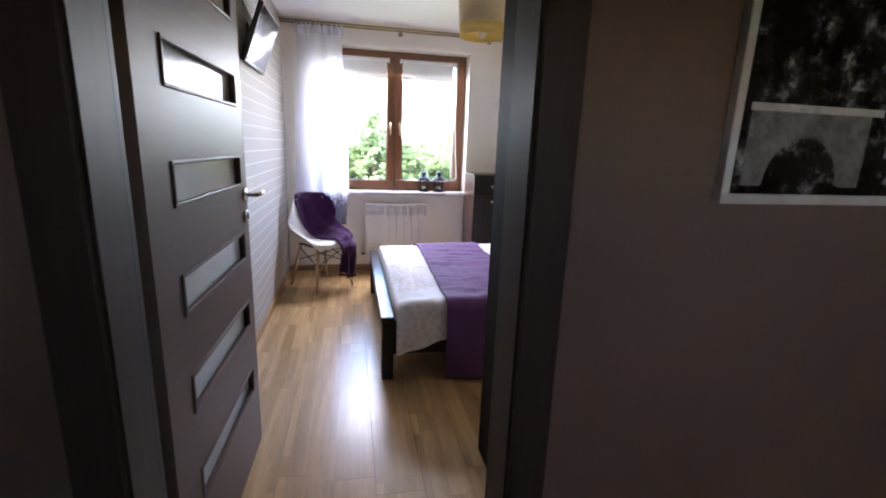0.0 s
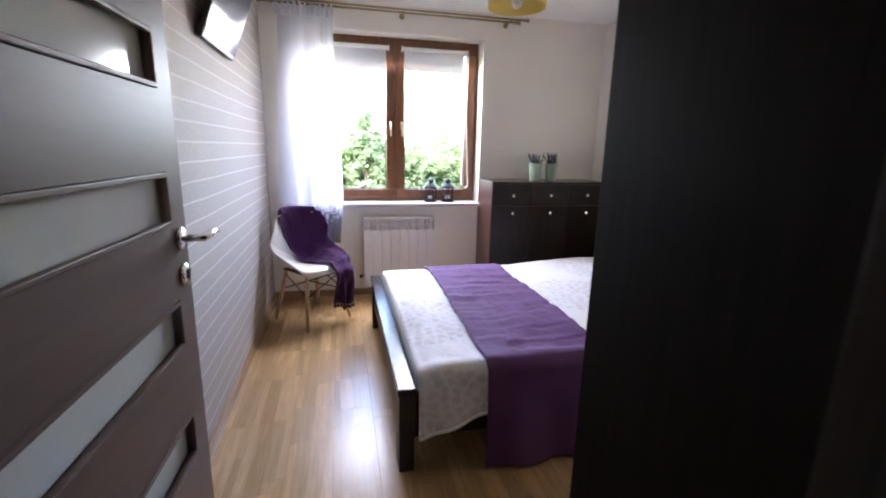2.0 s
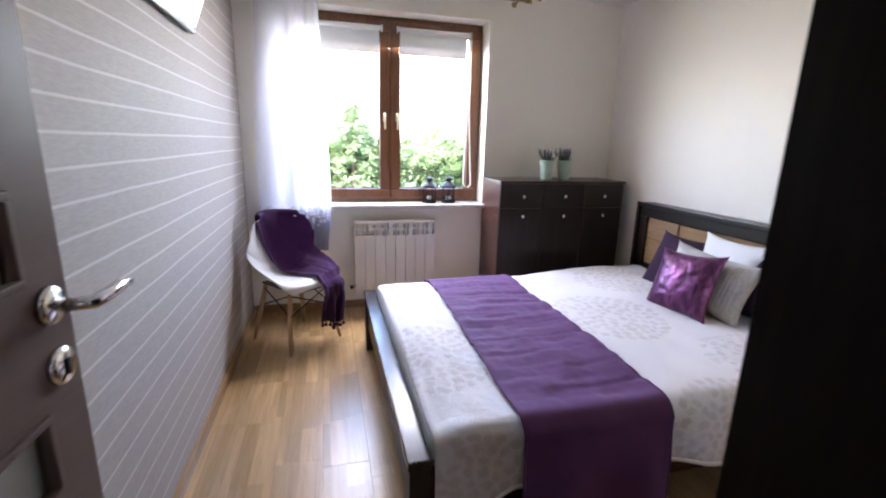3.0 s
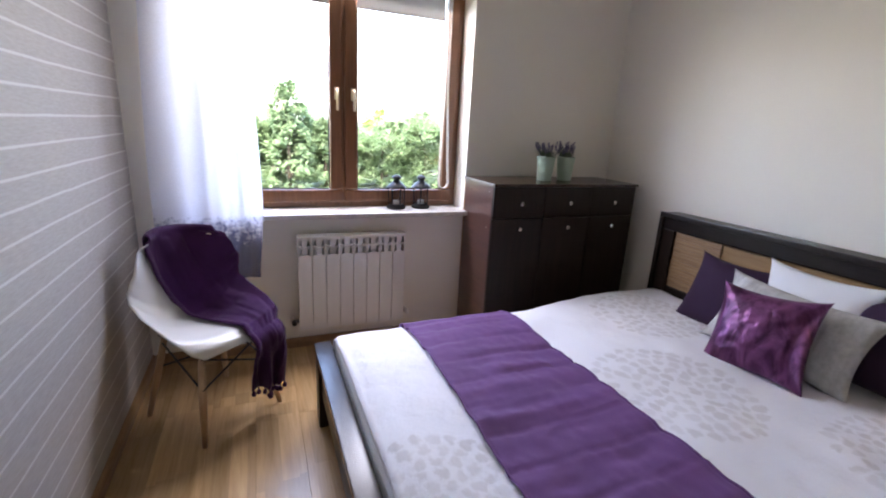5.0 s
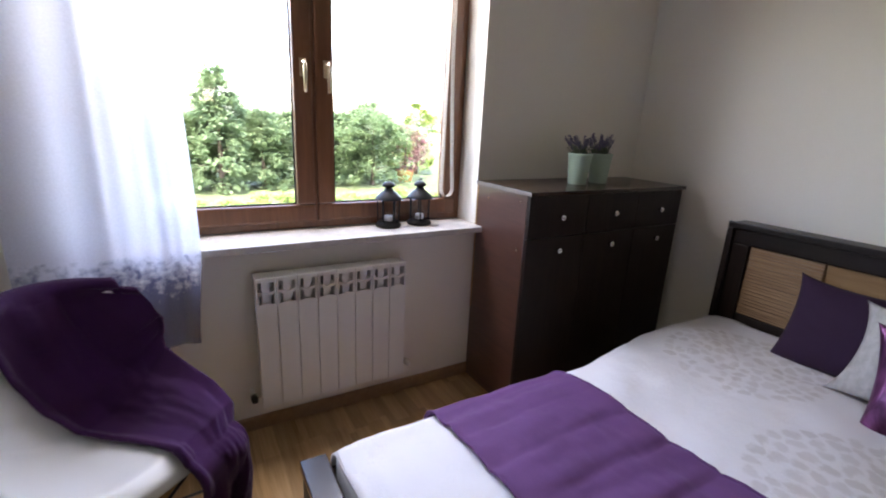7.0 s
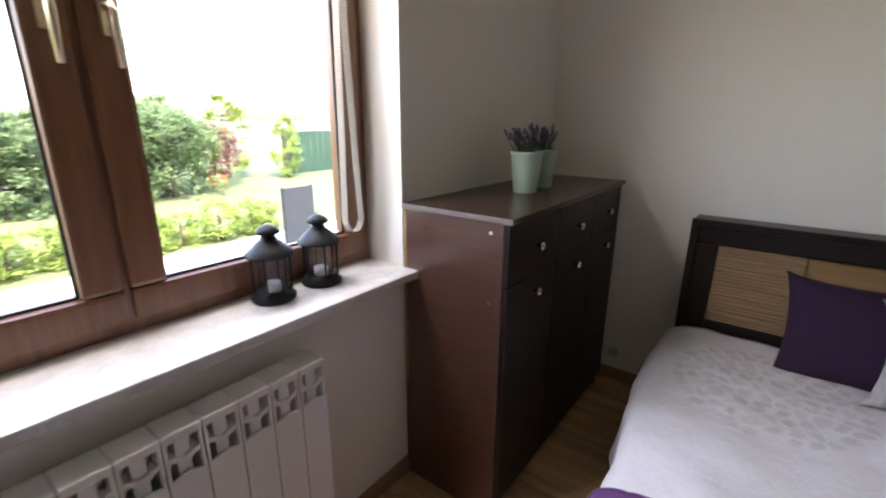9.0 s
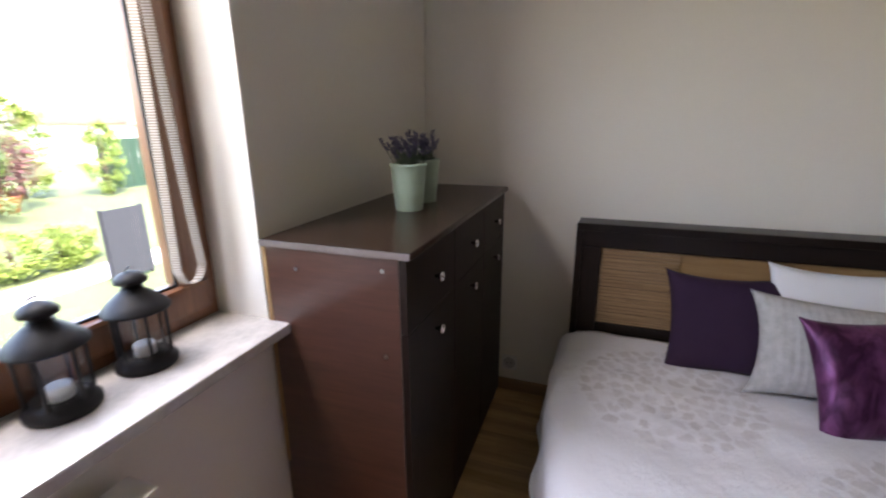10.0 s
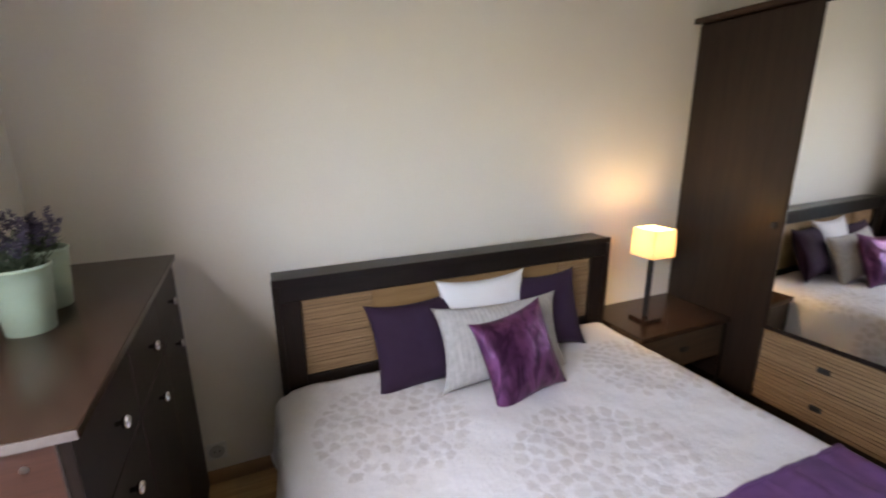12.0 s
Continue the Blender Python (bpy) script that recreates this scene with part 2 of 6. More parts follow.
CHROME = plain("chrome", (0.75, 0.75, 0.76), 0.18, 1.0, vary=0.03, relief=0.02)
CHAMPAGNE = plain("champagne_metal", (0.62, 0.52, 0.38), 0.3, 1.0, vary=0.05, relief=0.03)
BRASS = plain("aged_brass", (0.32, 0.25, 0.13), 0.4, 1.0, vary=0.15)
BLACK = plain("black_metal", (0.012, 0.012, 0.013), 0.4, vary=0.2, relief=0.15)
RUBBER = plain("black_seal", (0.006, 0.006, 0.006), 0.7, vary=0.1)
STONE = plain("sill_marble", (0.6, 0.575, 0.54), 0.22, vary=0.2, scale=16, fine=70, relief=0.02)
PURPLE = plain("purple_quilt", (0.132, 0.054, 0.166), 0.8, vary=0.18, fine=260, relief=0.6, spec=0.3, sheen=0.08)
THROW = plain("purple_knit", (0.05, 0.0135, 0.068), 0.9, vary=0.25, fine=320, relief=0.9, spec=0.2, dist=0.003, sheen=0.12)
PLUM = plain("plum_cotton", (0.036, 0.0185, 0.042), 0.85, vary=0.15, fine=300, relief=0.5, spec=0.2, sheen=0.04)
WHITECL = plain("white_cotton", (0.78, 0.78, 0.79), 0.85, vary=0.03, fine=300, relief=0.4)


def satin():
    """Creased violet satin: fine upright wrinkles, a coloured gloss, and sheen painted into the colour."""
    m, nt, b, _ = nodes_of("violet_satin")
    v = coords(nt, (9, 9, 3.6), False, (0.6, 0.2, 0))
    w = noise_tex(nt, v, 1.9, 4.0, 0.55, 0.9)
    # highlights and dark folds of the creases, painted into the base colour
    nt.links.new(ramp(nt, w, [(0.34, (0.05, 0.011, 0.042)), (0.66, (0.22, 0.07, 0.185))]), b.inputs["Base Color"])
    b.inputs["Metallic"].default_value = 0.6
    b.inputs["Roughness"].default_value = 0.38
    bump(nt, b, w, 0.45, 0.01)
    return m


SATIN = satin()
GLOSSY = wood("wenge_door_foil", (0.015, 0.0085, 0.006), (0.034, 0.02, 0.0135), "z", 0.3, 14, 16, 0.06, spec=0.32)
MINT = plain("mint_enamel", (0.42, 0.55, 0.44), 0.45, vary=0.05, relief=0.06)


def wallpaper():
    """Beige paper with thin white lines that run level along the wall."""
    m, nt, b, _ = nodes_of("striped_wallpaper")
    tc = nt.nodes.new("ShaderNodeTexCoord")
    sep = nt.nodes.new("ShaderNodeSeparateXYZ")
    nt.links.new(tc.outputs["Object"], sep.inputs[0])
    v = coords(nt)
    wob = calc(nt, "MULTIPLY", calc(nt, "SUBTRACT", noise_tex(nt, v, 2.2, 2.0), 0.5), 0.012)
    z = calc(nt, "ADD", sep.outputs[2], wob)
    fr = calc(nt, "FRACT", calc(nt, "DIVIDE", z, 0.081))
    d = calc(nt, "ABSOLUTE", calc(nt, "SUBTRACT", fr, 0.5))
    fray = calc(nt, "MULTIPLY", noise_tex(nt, v, 60.0, 3.0), 0.05)
    edge = nt.nodes.new("ShaderNodeMapRange")
    edge.inputs["From Min"].default_value, edge.inputs["From Max"].default_value = 0.03, -0.012
    nt.links.new(calc(nt, "SUBTRACT", d, calc(nt, "ADD", fray, 0.012)), edge.inputs["Value"])
    line = edge.outputs[0]
    base = ramp(nt, noise_tex(nt, coords(nt, (1, 1, 6)), 26.0, 4.0), [(0.3, (0.345, 0.315, 0.285)), (0.7, (0.41, 0.375, 0.34))])
    nt.links.new(mixc(nt, line, base, (0.55, 0.53, 0.5)), b.inputs["Base Color"])
    b.inputs["Roughness"].default_value = 0.7
    bump(nt, b, calc(nt, "ADD", calc(nt, "MULTIPLY", line, 0.6), noise_tex(nt, v, 180.0, 3.0)), 0.2, 0.001)
    return m


def glass(name, rough=0.0, tint=(1, 1, 1)):
    m, nt, b, out = nodes_of(name)
    nt.nodes.remove(b)
    tr = nt.nodes.new("ShaderNodeBsdfTransparent")
    tr.inputs[0].default_value = (*tint, 1)
    gl = nt.nodes.new("ShaderNodeBsdfGlossy")
    gl.inputs["Roughness"].default_value = 0.02 + rough
    lw = nt.nodes.new("ShaderNodeLayerWeight")
    lw.inputs["Blend"].default_value = 0.5
    gloss = calc(nt, "ADD", calc(nt, "MULTIPLY", calc(nt, "POWER", lw.outputs["Facing"], 5.0), 0.9), 0.025)
    mx = nt.nodes.new("ShaderNodeMixShader")
    nt.links.new(gloss, mx.inputs[0])
    nt.links.new(tr.outputs[0], mx.inputs[1])
    nt.links.new(gl.outputs[0], mx.inputs[2])
    nt.links.new(mx.outputs[0], out.inputs[0])
    return m


def milky(name, col, through, rough=0.6, clear=0.0):
    """Thin cloth or frosted glass that lets light through."""
    m, nt, b, out = nodes_of(name)
    b.inputs["Base Color"].default_value = (*col, 1)
    b.inputs["Roughness"].default_value = rough
    tl = nt.nodes.new("ShaderNodeBsdfTranslucent")
    v = coords(nt)
    nt.links.new(ramp(nt, noise_tex(nt, v, 120.0), [(0.3, tuple(c * 0.93 for c in col)), (0.7, col)]), tl.inputs[0])
    mx = nt.nodes.new("ShaderNodeMixShader")
    mx.inputs[0].default_value = through
    nt.links.new(b.outputs[0], mx.inputs[1])
    nt.links.new(tl.outputs[0], mx.inputs[2])
    if clear:
        tr = nt.nodes.new("ShaderNodeBsdfTransparent")
        part_clear = nt.nodes.new("ShaderNodeMixShader")
        part_clear.inputs[0].default_value = clear
        nt.links.new(mx.outputs[0], part_clear.inputs[1])
        nt.links.new(tr.outputs[0], part_clear.inputs[2])
        mx = part_clear
    nt.links.new(mx.outputs[0], out.inputs[0])
    return m


STRIPED = wallpaper()
PANE = glass("window_glass")
FROST = milky("frosted_glass", (0.72, 0.76, 0.75), 0.2, 0.1, 0.1)
BLINDC = milky("blind_cloth", (0.75, 0.74, 0.71), 0.12, 0.8)

# ---- setting ----
X0, X1, Y0, Y1, H = -0.375, 2.635, 3.30, 7.06, 2.47
HX0, HX1, HY0, HYW = -0.62, 2.3, 0.7, 3.165
DL, DR, DH = -0.157, 0.602, 2.05
WX0, WX1, WZ0, WZ1 = -0.03, 1.472, 0.82, 2.262


def wall(name, label, mat_, *items):
    return solid(name, boxes(*items), mat_, label, "wall", "structure")


wall("wall_north", "plain cream painted wall with the window opening", WALL,
     (X0 - 0.15, WX0, Y1, Y1 + 0.31, -0.1, H + 0.1), (WX1, X1 + 0.15, Y1, Y1 + 0.31, -0.1, H + 0.1),
     (WX0, WX1, Y1, Y1 + 0.31, -0.1, WZ0), (WX0, WX1, Y1, Y1 + 0.31, WZ1, H + 0.1))
wall("wall_west", "beige wallpapered wall with thin white level lines", STRIPED, (X0 - 0.15, X0, Y0, Y1, -0.1, H + 0.1))
wall("wall_east", "plain cream painted wall behind the bed", WALL, (X1, X1 + 0.15, Y0, Y1, -0.1, H + 0.1))
wall("wall_south", "cream painted wall around the doorway", WALL,
     (X0 - 0.15, DL - 0.04, Y0 - 0.05, Y0, -0.1, H + 0.1), (DR + 0.04, X1 + 0.15, Y0 - 0.05, Y0, -0.1, H + 0.1),
     (DL - 0.04, DR + 0.04, Y0 - 0.05, Y0, DH + 0.04, H + 0.1))
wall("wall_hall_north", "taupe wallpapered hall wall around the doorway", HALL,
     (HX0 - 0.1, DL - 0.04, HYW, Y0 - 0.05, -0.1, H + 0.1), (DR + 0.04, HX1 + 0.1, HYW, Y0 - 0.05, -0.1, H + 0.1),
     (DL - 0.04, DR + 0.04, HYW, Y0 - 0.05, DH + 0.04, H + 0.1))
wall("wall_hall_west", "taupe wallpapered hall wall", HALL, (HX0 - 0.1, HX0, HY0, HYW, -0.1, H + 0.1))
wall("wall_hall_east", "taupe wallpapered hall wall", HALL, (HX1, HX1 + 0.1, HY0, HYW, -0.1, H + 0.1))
# the opening is added out of view, to let daylight into the hall
wall("wall_hall_south", "taupe wallpapered hall wall with an added unseen opening for daylight", HALL,
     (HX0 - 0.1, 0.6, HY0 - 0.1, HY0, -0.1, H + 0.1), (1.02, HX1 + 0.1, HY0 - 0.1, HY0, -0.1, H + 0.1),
     (0.6, 1.02, HY0 - 0.1, HY0, -0.1, 1.5), (0.6, 1.02, HY0 - 0.1, HY0, 1.72, H + 0.1))
solid("ceiling", boxes((X0 - 0.15, X1 + 0.15, Y0 - 0.05, Y1, H, H + 0.1)), CEIL, "plain white painted ceiling", "ceiling", "structure")
solid("ceiling_hall", boxes((HX0, HX1, HY0, HYW, H, H + 0.1)), CEIL, "plain white hall ceiling", "ceiling", "structure")
floor = solid("floor", boxes((HX0 - 0.1, X1 + 0.15, HY0 - 0.1, Y1 + 0.02, -0.1, -0.012)), RUBBER, "warm oak laminate floor boards laid towards the window", "floor", "structure")


def skirting():
    base = thing("baseboard", "narrow oak-coloured skirting board along the bedroom walls", "baseboard", (X0, Y0, 0), kind="structure")

    def run(a, b, inward):
        a, b = Vector((*a, 0)), Vector((*b, 0))
        w = Vector((*inward, 0))
        prof = [(0.0, 0.0), (0.016, 0.0), (0.016, 0.035), (0.012, 0.052), (0.005, 0.06), (0.0, 0.06)]
        bm = bmesh.new()
        rings = [[bm.verts.new(p + w * d + Vector((0, 0, z))) for d, z in prof] for p in (a, b)]
        k = len(prof)
        for i in range(k):
            bm.faces.new((rings[0][i], rings[0][(i + 1) % k], rings[1][(i + 1) % k], rings[1][i]))
        bm.faces.new(rings[0])
        bm.faces.new(list(reversed(rings[1])))
        bmesh.ops.recalc_face_normals(bm, faces=bm.faces[:])
        part("skirting_board", bm, SKIRT, base)
    run((X0, Y0 + 0.02), (X0, Y1), (1, 0))
    run((X0 + 0.017, Y1), (X1 - 0.017, Y1), (0, -1))
    run((X1, Y1), (X1, 3.97), (-1, 0))


skirting()


# ---- doorway and door ----
def doorway():
    d = thing("door_frame", "dark wenge door frame with flat casings and black seal", "door frame", (0.22, 3.2, 0), kind="structure")
    for x, s, nm in ((DL, -1, "jamb"), (DR, 1, "jamb")):
        a, b = sorted((x, x + s * 0.038))
        part(nm, boxes((a, b, HYW - 0.012, 3.265, 0, DH), bevel=0.001), DOORW, d)
        a, b = sorted((x + s * 0.012, x + s * 0.038))
        part(nm, boxes((a, b, 3.268, Y0 + 0.004, 0, DH), bevel=0.001), DOORW, d)
        a, b = sorted((x + s * 0.004, x + s * 0.012))
        part("seal", boxes((a, b, 3.268, 3.28, 0, DH)), RUBBER, d, "black rubber seal")
        for y0, y1 in ((HYW - 0.03, HYW - 0.0125), (Y0 + 0.0045, Y0 + 0.02)):
            off = 0.006 if y0 < 3.2 else 0.014
            a, b = sorted((x + s * off, x + s * (off + 0.085)))
            part("casing", boxes((a, b, y0, y1, 0, DH + 0.09), bevel=0.0015), DOORW, d)
    part("head_jamb", boxes((DL, DR, HYW - 0.012, 3.265, DH, DH + 0.038), bevel=0.001), DOORW, d)
    for y0, y1 in ((HYW - 0.03, HYW - 0.0125), (Y0 + 0.0045, Y0 + 0.02)):
        part("casing", boxes((DL + 0.002, DR - 0.002, y0, y1, DH + 0.006, DH + 0.09), bevel=0.0015), DOORW, d)
    part("threshold", boxes((DL, DR, HYW, 3.26, -0.012, 0.004), bevel=0.002), SKIRT, d)


doorway()


def lever(bm, at, side, toward):
    """A bent lever: a neck out of the rosette and a grip along the leaf."""
    x, y, z = at
    tube(bm, [(x, y, z), (x + side * 0.03, y, z), (x + side * 0.05, y + toward * 0.008, z), (x + side * 0.055, y + toward * 0.03, z + 0.002),
              (x + side * 0.055, y + toward * 0.07, z + 0.003), (x + side * 0.05, y + toward * 0.115, z - 0.004)], [0.009, 0.009, 0.0095, 0.01, 0.009, 0.006], 10)


def door_leaf():
    xa, xb, ya, yb, top = -0.205, -0.165, 3.372, 4.215, 2.04
    d = thing("door_1", "open dark wenge interior door with six narrow frosted glass strips", "door", (-0.185, ya, 0.0), kind="structure")
    g0, g1 = 3.515, 4.135
    zs = [1.845, 1.557, 1.27, 0.983, 0.70, 0.41]
    hh = 0.118
    bands = [(0.012, zs[-1] - hh)] + [(zs[i + 1], zs[i] - hh) for i in range(5)][::-1] + [(zs[0], top)]
    bm = bmesh.new()
    box(bm, xa, xb, ya, g0, 0.012, top)
    box(bm, xa, xb, g1, yb, 0.012, top)
    for z0, z1 in bands:
        box(bm, xa, xb, g0, g1, z0, z1)
    bmesh.ops.remove_doubles(bm, verts=bm.verts[:], dist=1e-5)
    part("leaf", bm, LEAFW, d)
    for z in zs:
        part("pane", boxes((-0.190, -0.184, g0 + 0.004, g1 - 0.004, z - hh + 0.004, z - 0.004)), FROST, d, "frosted glass strip")
        for sx in (xb - 0.008, xa - 0.005):
            bm = bmesh.new()
            w = 0.012
            e = 0.001
            box(bm, sx, sx + 0.013, g0 + e, g1 - e, z - w, z - e, 0.003)
            box(bm, sx, sx + 0.013, g0 + e, g1 - e, z - hh + e, z - hh + w, 0.003)
            box(bm, sx, sx + 0.013, g0 + e, g0 + w, z - hh + w, z - w, 0.003)
            box(bm, sx, sx + 0.013, g1 - w, g1 - e, z - hh + w, z - w, 0.003)
            part("glazing_bead", bm, LEAFW, d)
    hy, hz = 4.17, 1.117
    for x, s in ((xb, 1), (xa, -1)):
        rose = Matrix.Translation((x, hy, hz)) @ pose(0, 0, 0, 0, s * 90, 0)
        bm = lathe(bmesh.new(), [(0.026, 0.0), (0.026, 0.006), (0.022, 0.01)], 28, m=rose)
        h = part("handle", bm, CHROME, d, "chrome lever handle on a round rosette", True)
        bm = bmesh.new()
        lever(bm, (x, hy, hz), s, 1 if s > 0 else -1)
        part("lever", bm, CHROME, h, "", True)
        lockm = Matrix.Translation((x, hy, hz - 0.085)) @ pose(0, 0, 0, 0, s * 90, 0)
        bm = lathe(bmesh.new(), [(0.026, 0.0), (0.026, 0.006), (0.022, 0.01)], 28, m=lockm)
        k = part("lock_rosette", bm, CHROME, d, "round chrome lock rosette", True)
        a, b = sorted((x + s * 0.0105, x + s * 0.014))
        part("keyhole", boxes((a, b, hy - 0.004, hy + 0.004, hz - 0.097, hz - 0.074), bevel=0.001), RUBBER, k)
    part("latch_plate", boxes((-0.195, -0.175, yb + 0.0005, yb + 0.003, 0.95, 1.2)), CHROME, d)
    d.matrix_basis = pose(-0.189, ya + 0.004, 0.0, 0, 0, -1.5)
    for z in (0.25, 1.78):
        bm = tube(bmesh.new(), [(-0.213, ya - 0.008, z - 0.04), (-0.213, ya - 0.008, z + 0.04)], 0.008, 12)
        part("hinge", bm, CHROME, d)


door_leaf()


# ---- window ----
def window():
    w = thing("window_1", "two-sash brown wooden window, closed, with clear glass", "window", (0.722, 7.25, 0.85), kind="structure")
    fx0, fx1, fz0, fz1 = WX0 + 0.001, WX1 - 0.001, 0.848, WZ1 - 0.001
    ya, yb = 7.225, 7.295
    t = 0.045
    bm = boxes((fx0, fx1, ya, yb, fz0, fz0 + t), (fx0, fx1, ya, yb, fz1 - t, fz1), (fx0, fx0 + t, ya, yb, fz0 + t, fz1 - t), (fx1 - t, fx1, ya, yb, fz0 + t, fz1 - t), bevel=0.004)
    part("window_frame", bm, FRAME, w)
    mid = 0.713
    for a, b in ((fx0 + 0.03, mid - 0.006), (mid + 0.006, fx1 - 0.03)):
        s0, s1, z0, z1 = a, b, fz0 + 0.032, fz1 - 0.032
        ws = 0.078
        bm = boxes((s0, s1, ya - 0.018, ya + 0.05, z0, z0 + ws), (s0, s1, ya - 0.018, ya + 0.05, z1 - ws, z1),
                   (s0, s0 + ws, ya - 0.018, ya + 0.05, z0 + ws, z1 - ws), (s1 - ws, s1, ya - 0.018, ya + 0.05, z0 + ws, z1 - ws), bevel=0.011)
        sash = part("sash", bm, FRAME, w)
        bm = boxes((s0 + ws - 0.01, s1 - ws + 0.01, ya + 0.014, ya + 0.02, z0 + ws - 0.01, z1 - ws + 0.01))
        p = part("pane", bm, PANE, sash, "clear window glass")
        p.visible_shadow = False
        bm = boxes((s0 + ws, s1 - ws, ya + 0.004, ya + 0.01, z0 + ws - 0.001, z0 + ws + 0.006), (s0 + ws, s1 - ws, ya + 0.004, ya + 0.01, z1 - ws - 0.006, z1 - ws + 0.001),
                   (s0 + ws - 0.001, s0 + ws + 0.006, ya + 0.004, ya + 0.01, z0 + ws + 0.006, z1 - ws - 0.006), (s1 - ws - 0.006, s1 - ws + 0.001, ya + 0.004, ya + 0.01, z0 + ws + 0.006, z1 - ws - 0.006))
        part("glazing_seal", bm, RUBBER, sash)
        hx = s1 - 0.036 if a < mid - 0.2 else s0 + 0.05
        bm = boxes((hx - 0.014, hx + 0.014, ya - 0.026, ya - 0.018, 1.49, 1.56), bevel=0.003)
        hd = part("handle", bm, CHAMPAGNE, sash, "champagne metal window handle")
        bm = tube(bmesh.new(), [(hx, ya - 0.026, 1.545), (hx, ya - 0.05, 1.545), (hx, ya - 0.058, 1.53), (hx, ya - 0.056, 1.43)], [0.008, 0.008, 0.009, 0.007], 10)
        part("grip", bm, CHAMPAGNE, hd, "", True)
    part("mullion", boxes((mid - 0.03, mid + 0.03, ya + 0.0505, ya + 0.069, fz0 + t, fz1 - t), bevel=0.002), FRAME, w)
    part("stile_seal", boxes((mid - 0.0055, mid + 0.0055, ya - 0.006, ya + 0.05, fz0 + 0.034, fz1 - 0.034)), FRAME, w, "brown filler strip between the sashes")
    bm = bmesh.new()
    box(bm, WX0 - 0.06, 1.486, 6.988, 7.224, 0.818, 0.847, 0.006)
    box(bm, WX0 + 0.0005, WX1 - 0.0005, 7.2235, 7.29, 0.8205, 0.8475, 0.0)
    part("window_sill", bm, STONE, w, "pale polished stone sill")
    # outside sill
    part("outer_sill", boxes((fx0, fx1, 7.30, 7.43, 0.83, 0.842), bevel=0.002), plain("sheet_metal", (0.3, 0.2, 0.14), 0.5), w)


window()


def blind(x0, x1):
    b = thing("roller_blind", "white roller blind, almost fully rolled up, in the window sash", "blind", ((x0 + x1) / 2, 7.2, 2.16), group="window blinds")
    bm = tube(bmesh.new(), [(x0, 7.178, 2.168), (x1, 7.178, 2.168)], 0.017, 16)
    part("roll", bm, WHITE_PL, b, "", True)
    part("cloth", boxes((x0 + 0.015, x1 - 0.015, 7.192, 7.1935, 2.002, 2.165)), BLINDC, b)
    part("bottom_rail", boxes((x0 + 0.012, x1 - 0.012, 7.188, 7.198, 1.99, 2.002), bevel=0.002), WHITE_PL, b)
    for x in (x0 - 0.01, x1 + 0.001):
        part("bracket", boxes((x, x + 0.009, 7.16, 7.204, 2.145, 2.19), bevel=0.002), WHITE_PL, b)


blind(0.105, 0.645)
blind(0.775, 1.345)


def strap():
    """The looped webbing strap of the outside shutter hanging beside the sash."""
    s = thing("blind_cord", "looped beige ribbed webbing strap of the blind beside the sash", "strap", (1.40, 7.18, 1.0))
    pts = []
    for i in range(60):
        z = 2.19 - (2.19 - 1.01) * i / 59
        pts.append((1.347 - 0.012 * (i / 59) ** 2, 7.187, z))
    for i in range(1, 16):
        a = math.pi * i / 16
        pts.append((1.367 - 0.032 * math.cos(a), 7.182, 1.01 - 0.038 * math.sin(a)))
    for i in range(60):
        z = 1.01 + (2.19 - 1.01) * i / 59
        pts.append((1.399 - 0.034 * min(1, i / 30) ** 0.8, 7.178, z))
    bm = bmesh.new()
    prev = None
    for i, p in enumerate(pts):
        p = Vector(p)
        q = Vector(pts[min(i + 1, len(pts) - 1)]) - Vector(pts[max(i - 1, 0)])
        n = Vector((q.z, 0, -q.x)).normalized()
        w = Vector((0.35, -0.94, 0)) * 0.0105
        cur = [bm.verts.new(p + w + n * 0.0012), bm.verts.new(p - w + n * 0.0012), bm.verts.new(p - w - n * 0.0012), bm.verts.new(p + w - n * 0.0012)]
        if prev:
            for k in range(4):
                bm.faces.new((prev[k], prev[(k + 1) % 4], cur[(k + 1) % 4], cur[k]))
        prev = cur
    m, nt, b, _ = nodes_of("ribbed_webbing")
    tc = nt.nodes.new("ShaderNodeTexCoord")
    sep = nt.nodes.new("ShaderNodeSeparateXYZ")
    nt.links.new(tc.outputs["Object"], sep.inputs[0])
    rib = calc(nt, "FRACT", calc(nt, "DIVIDE", sep.outputs[2], 0.006))
    band = calc(nt, "GREATER_THAN", rib, 0.5)
    nt.links.new(mixc(nt, band, (0.28, 0.22, 0.17), (0.62, 0.55, 0.47)), b.inputs["Base Color"])
    b.inputs["Roughness"].default_value = 0.8
    bump(nt, b, band, 0.4, 0.001)
    part("webbing", bm, m, s)


strap()


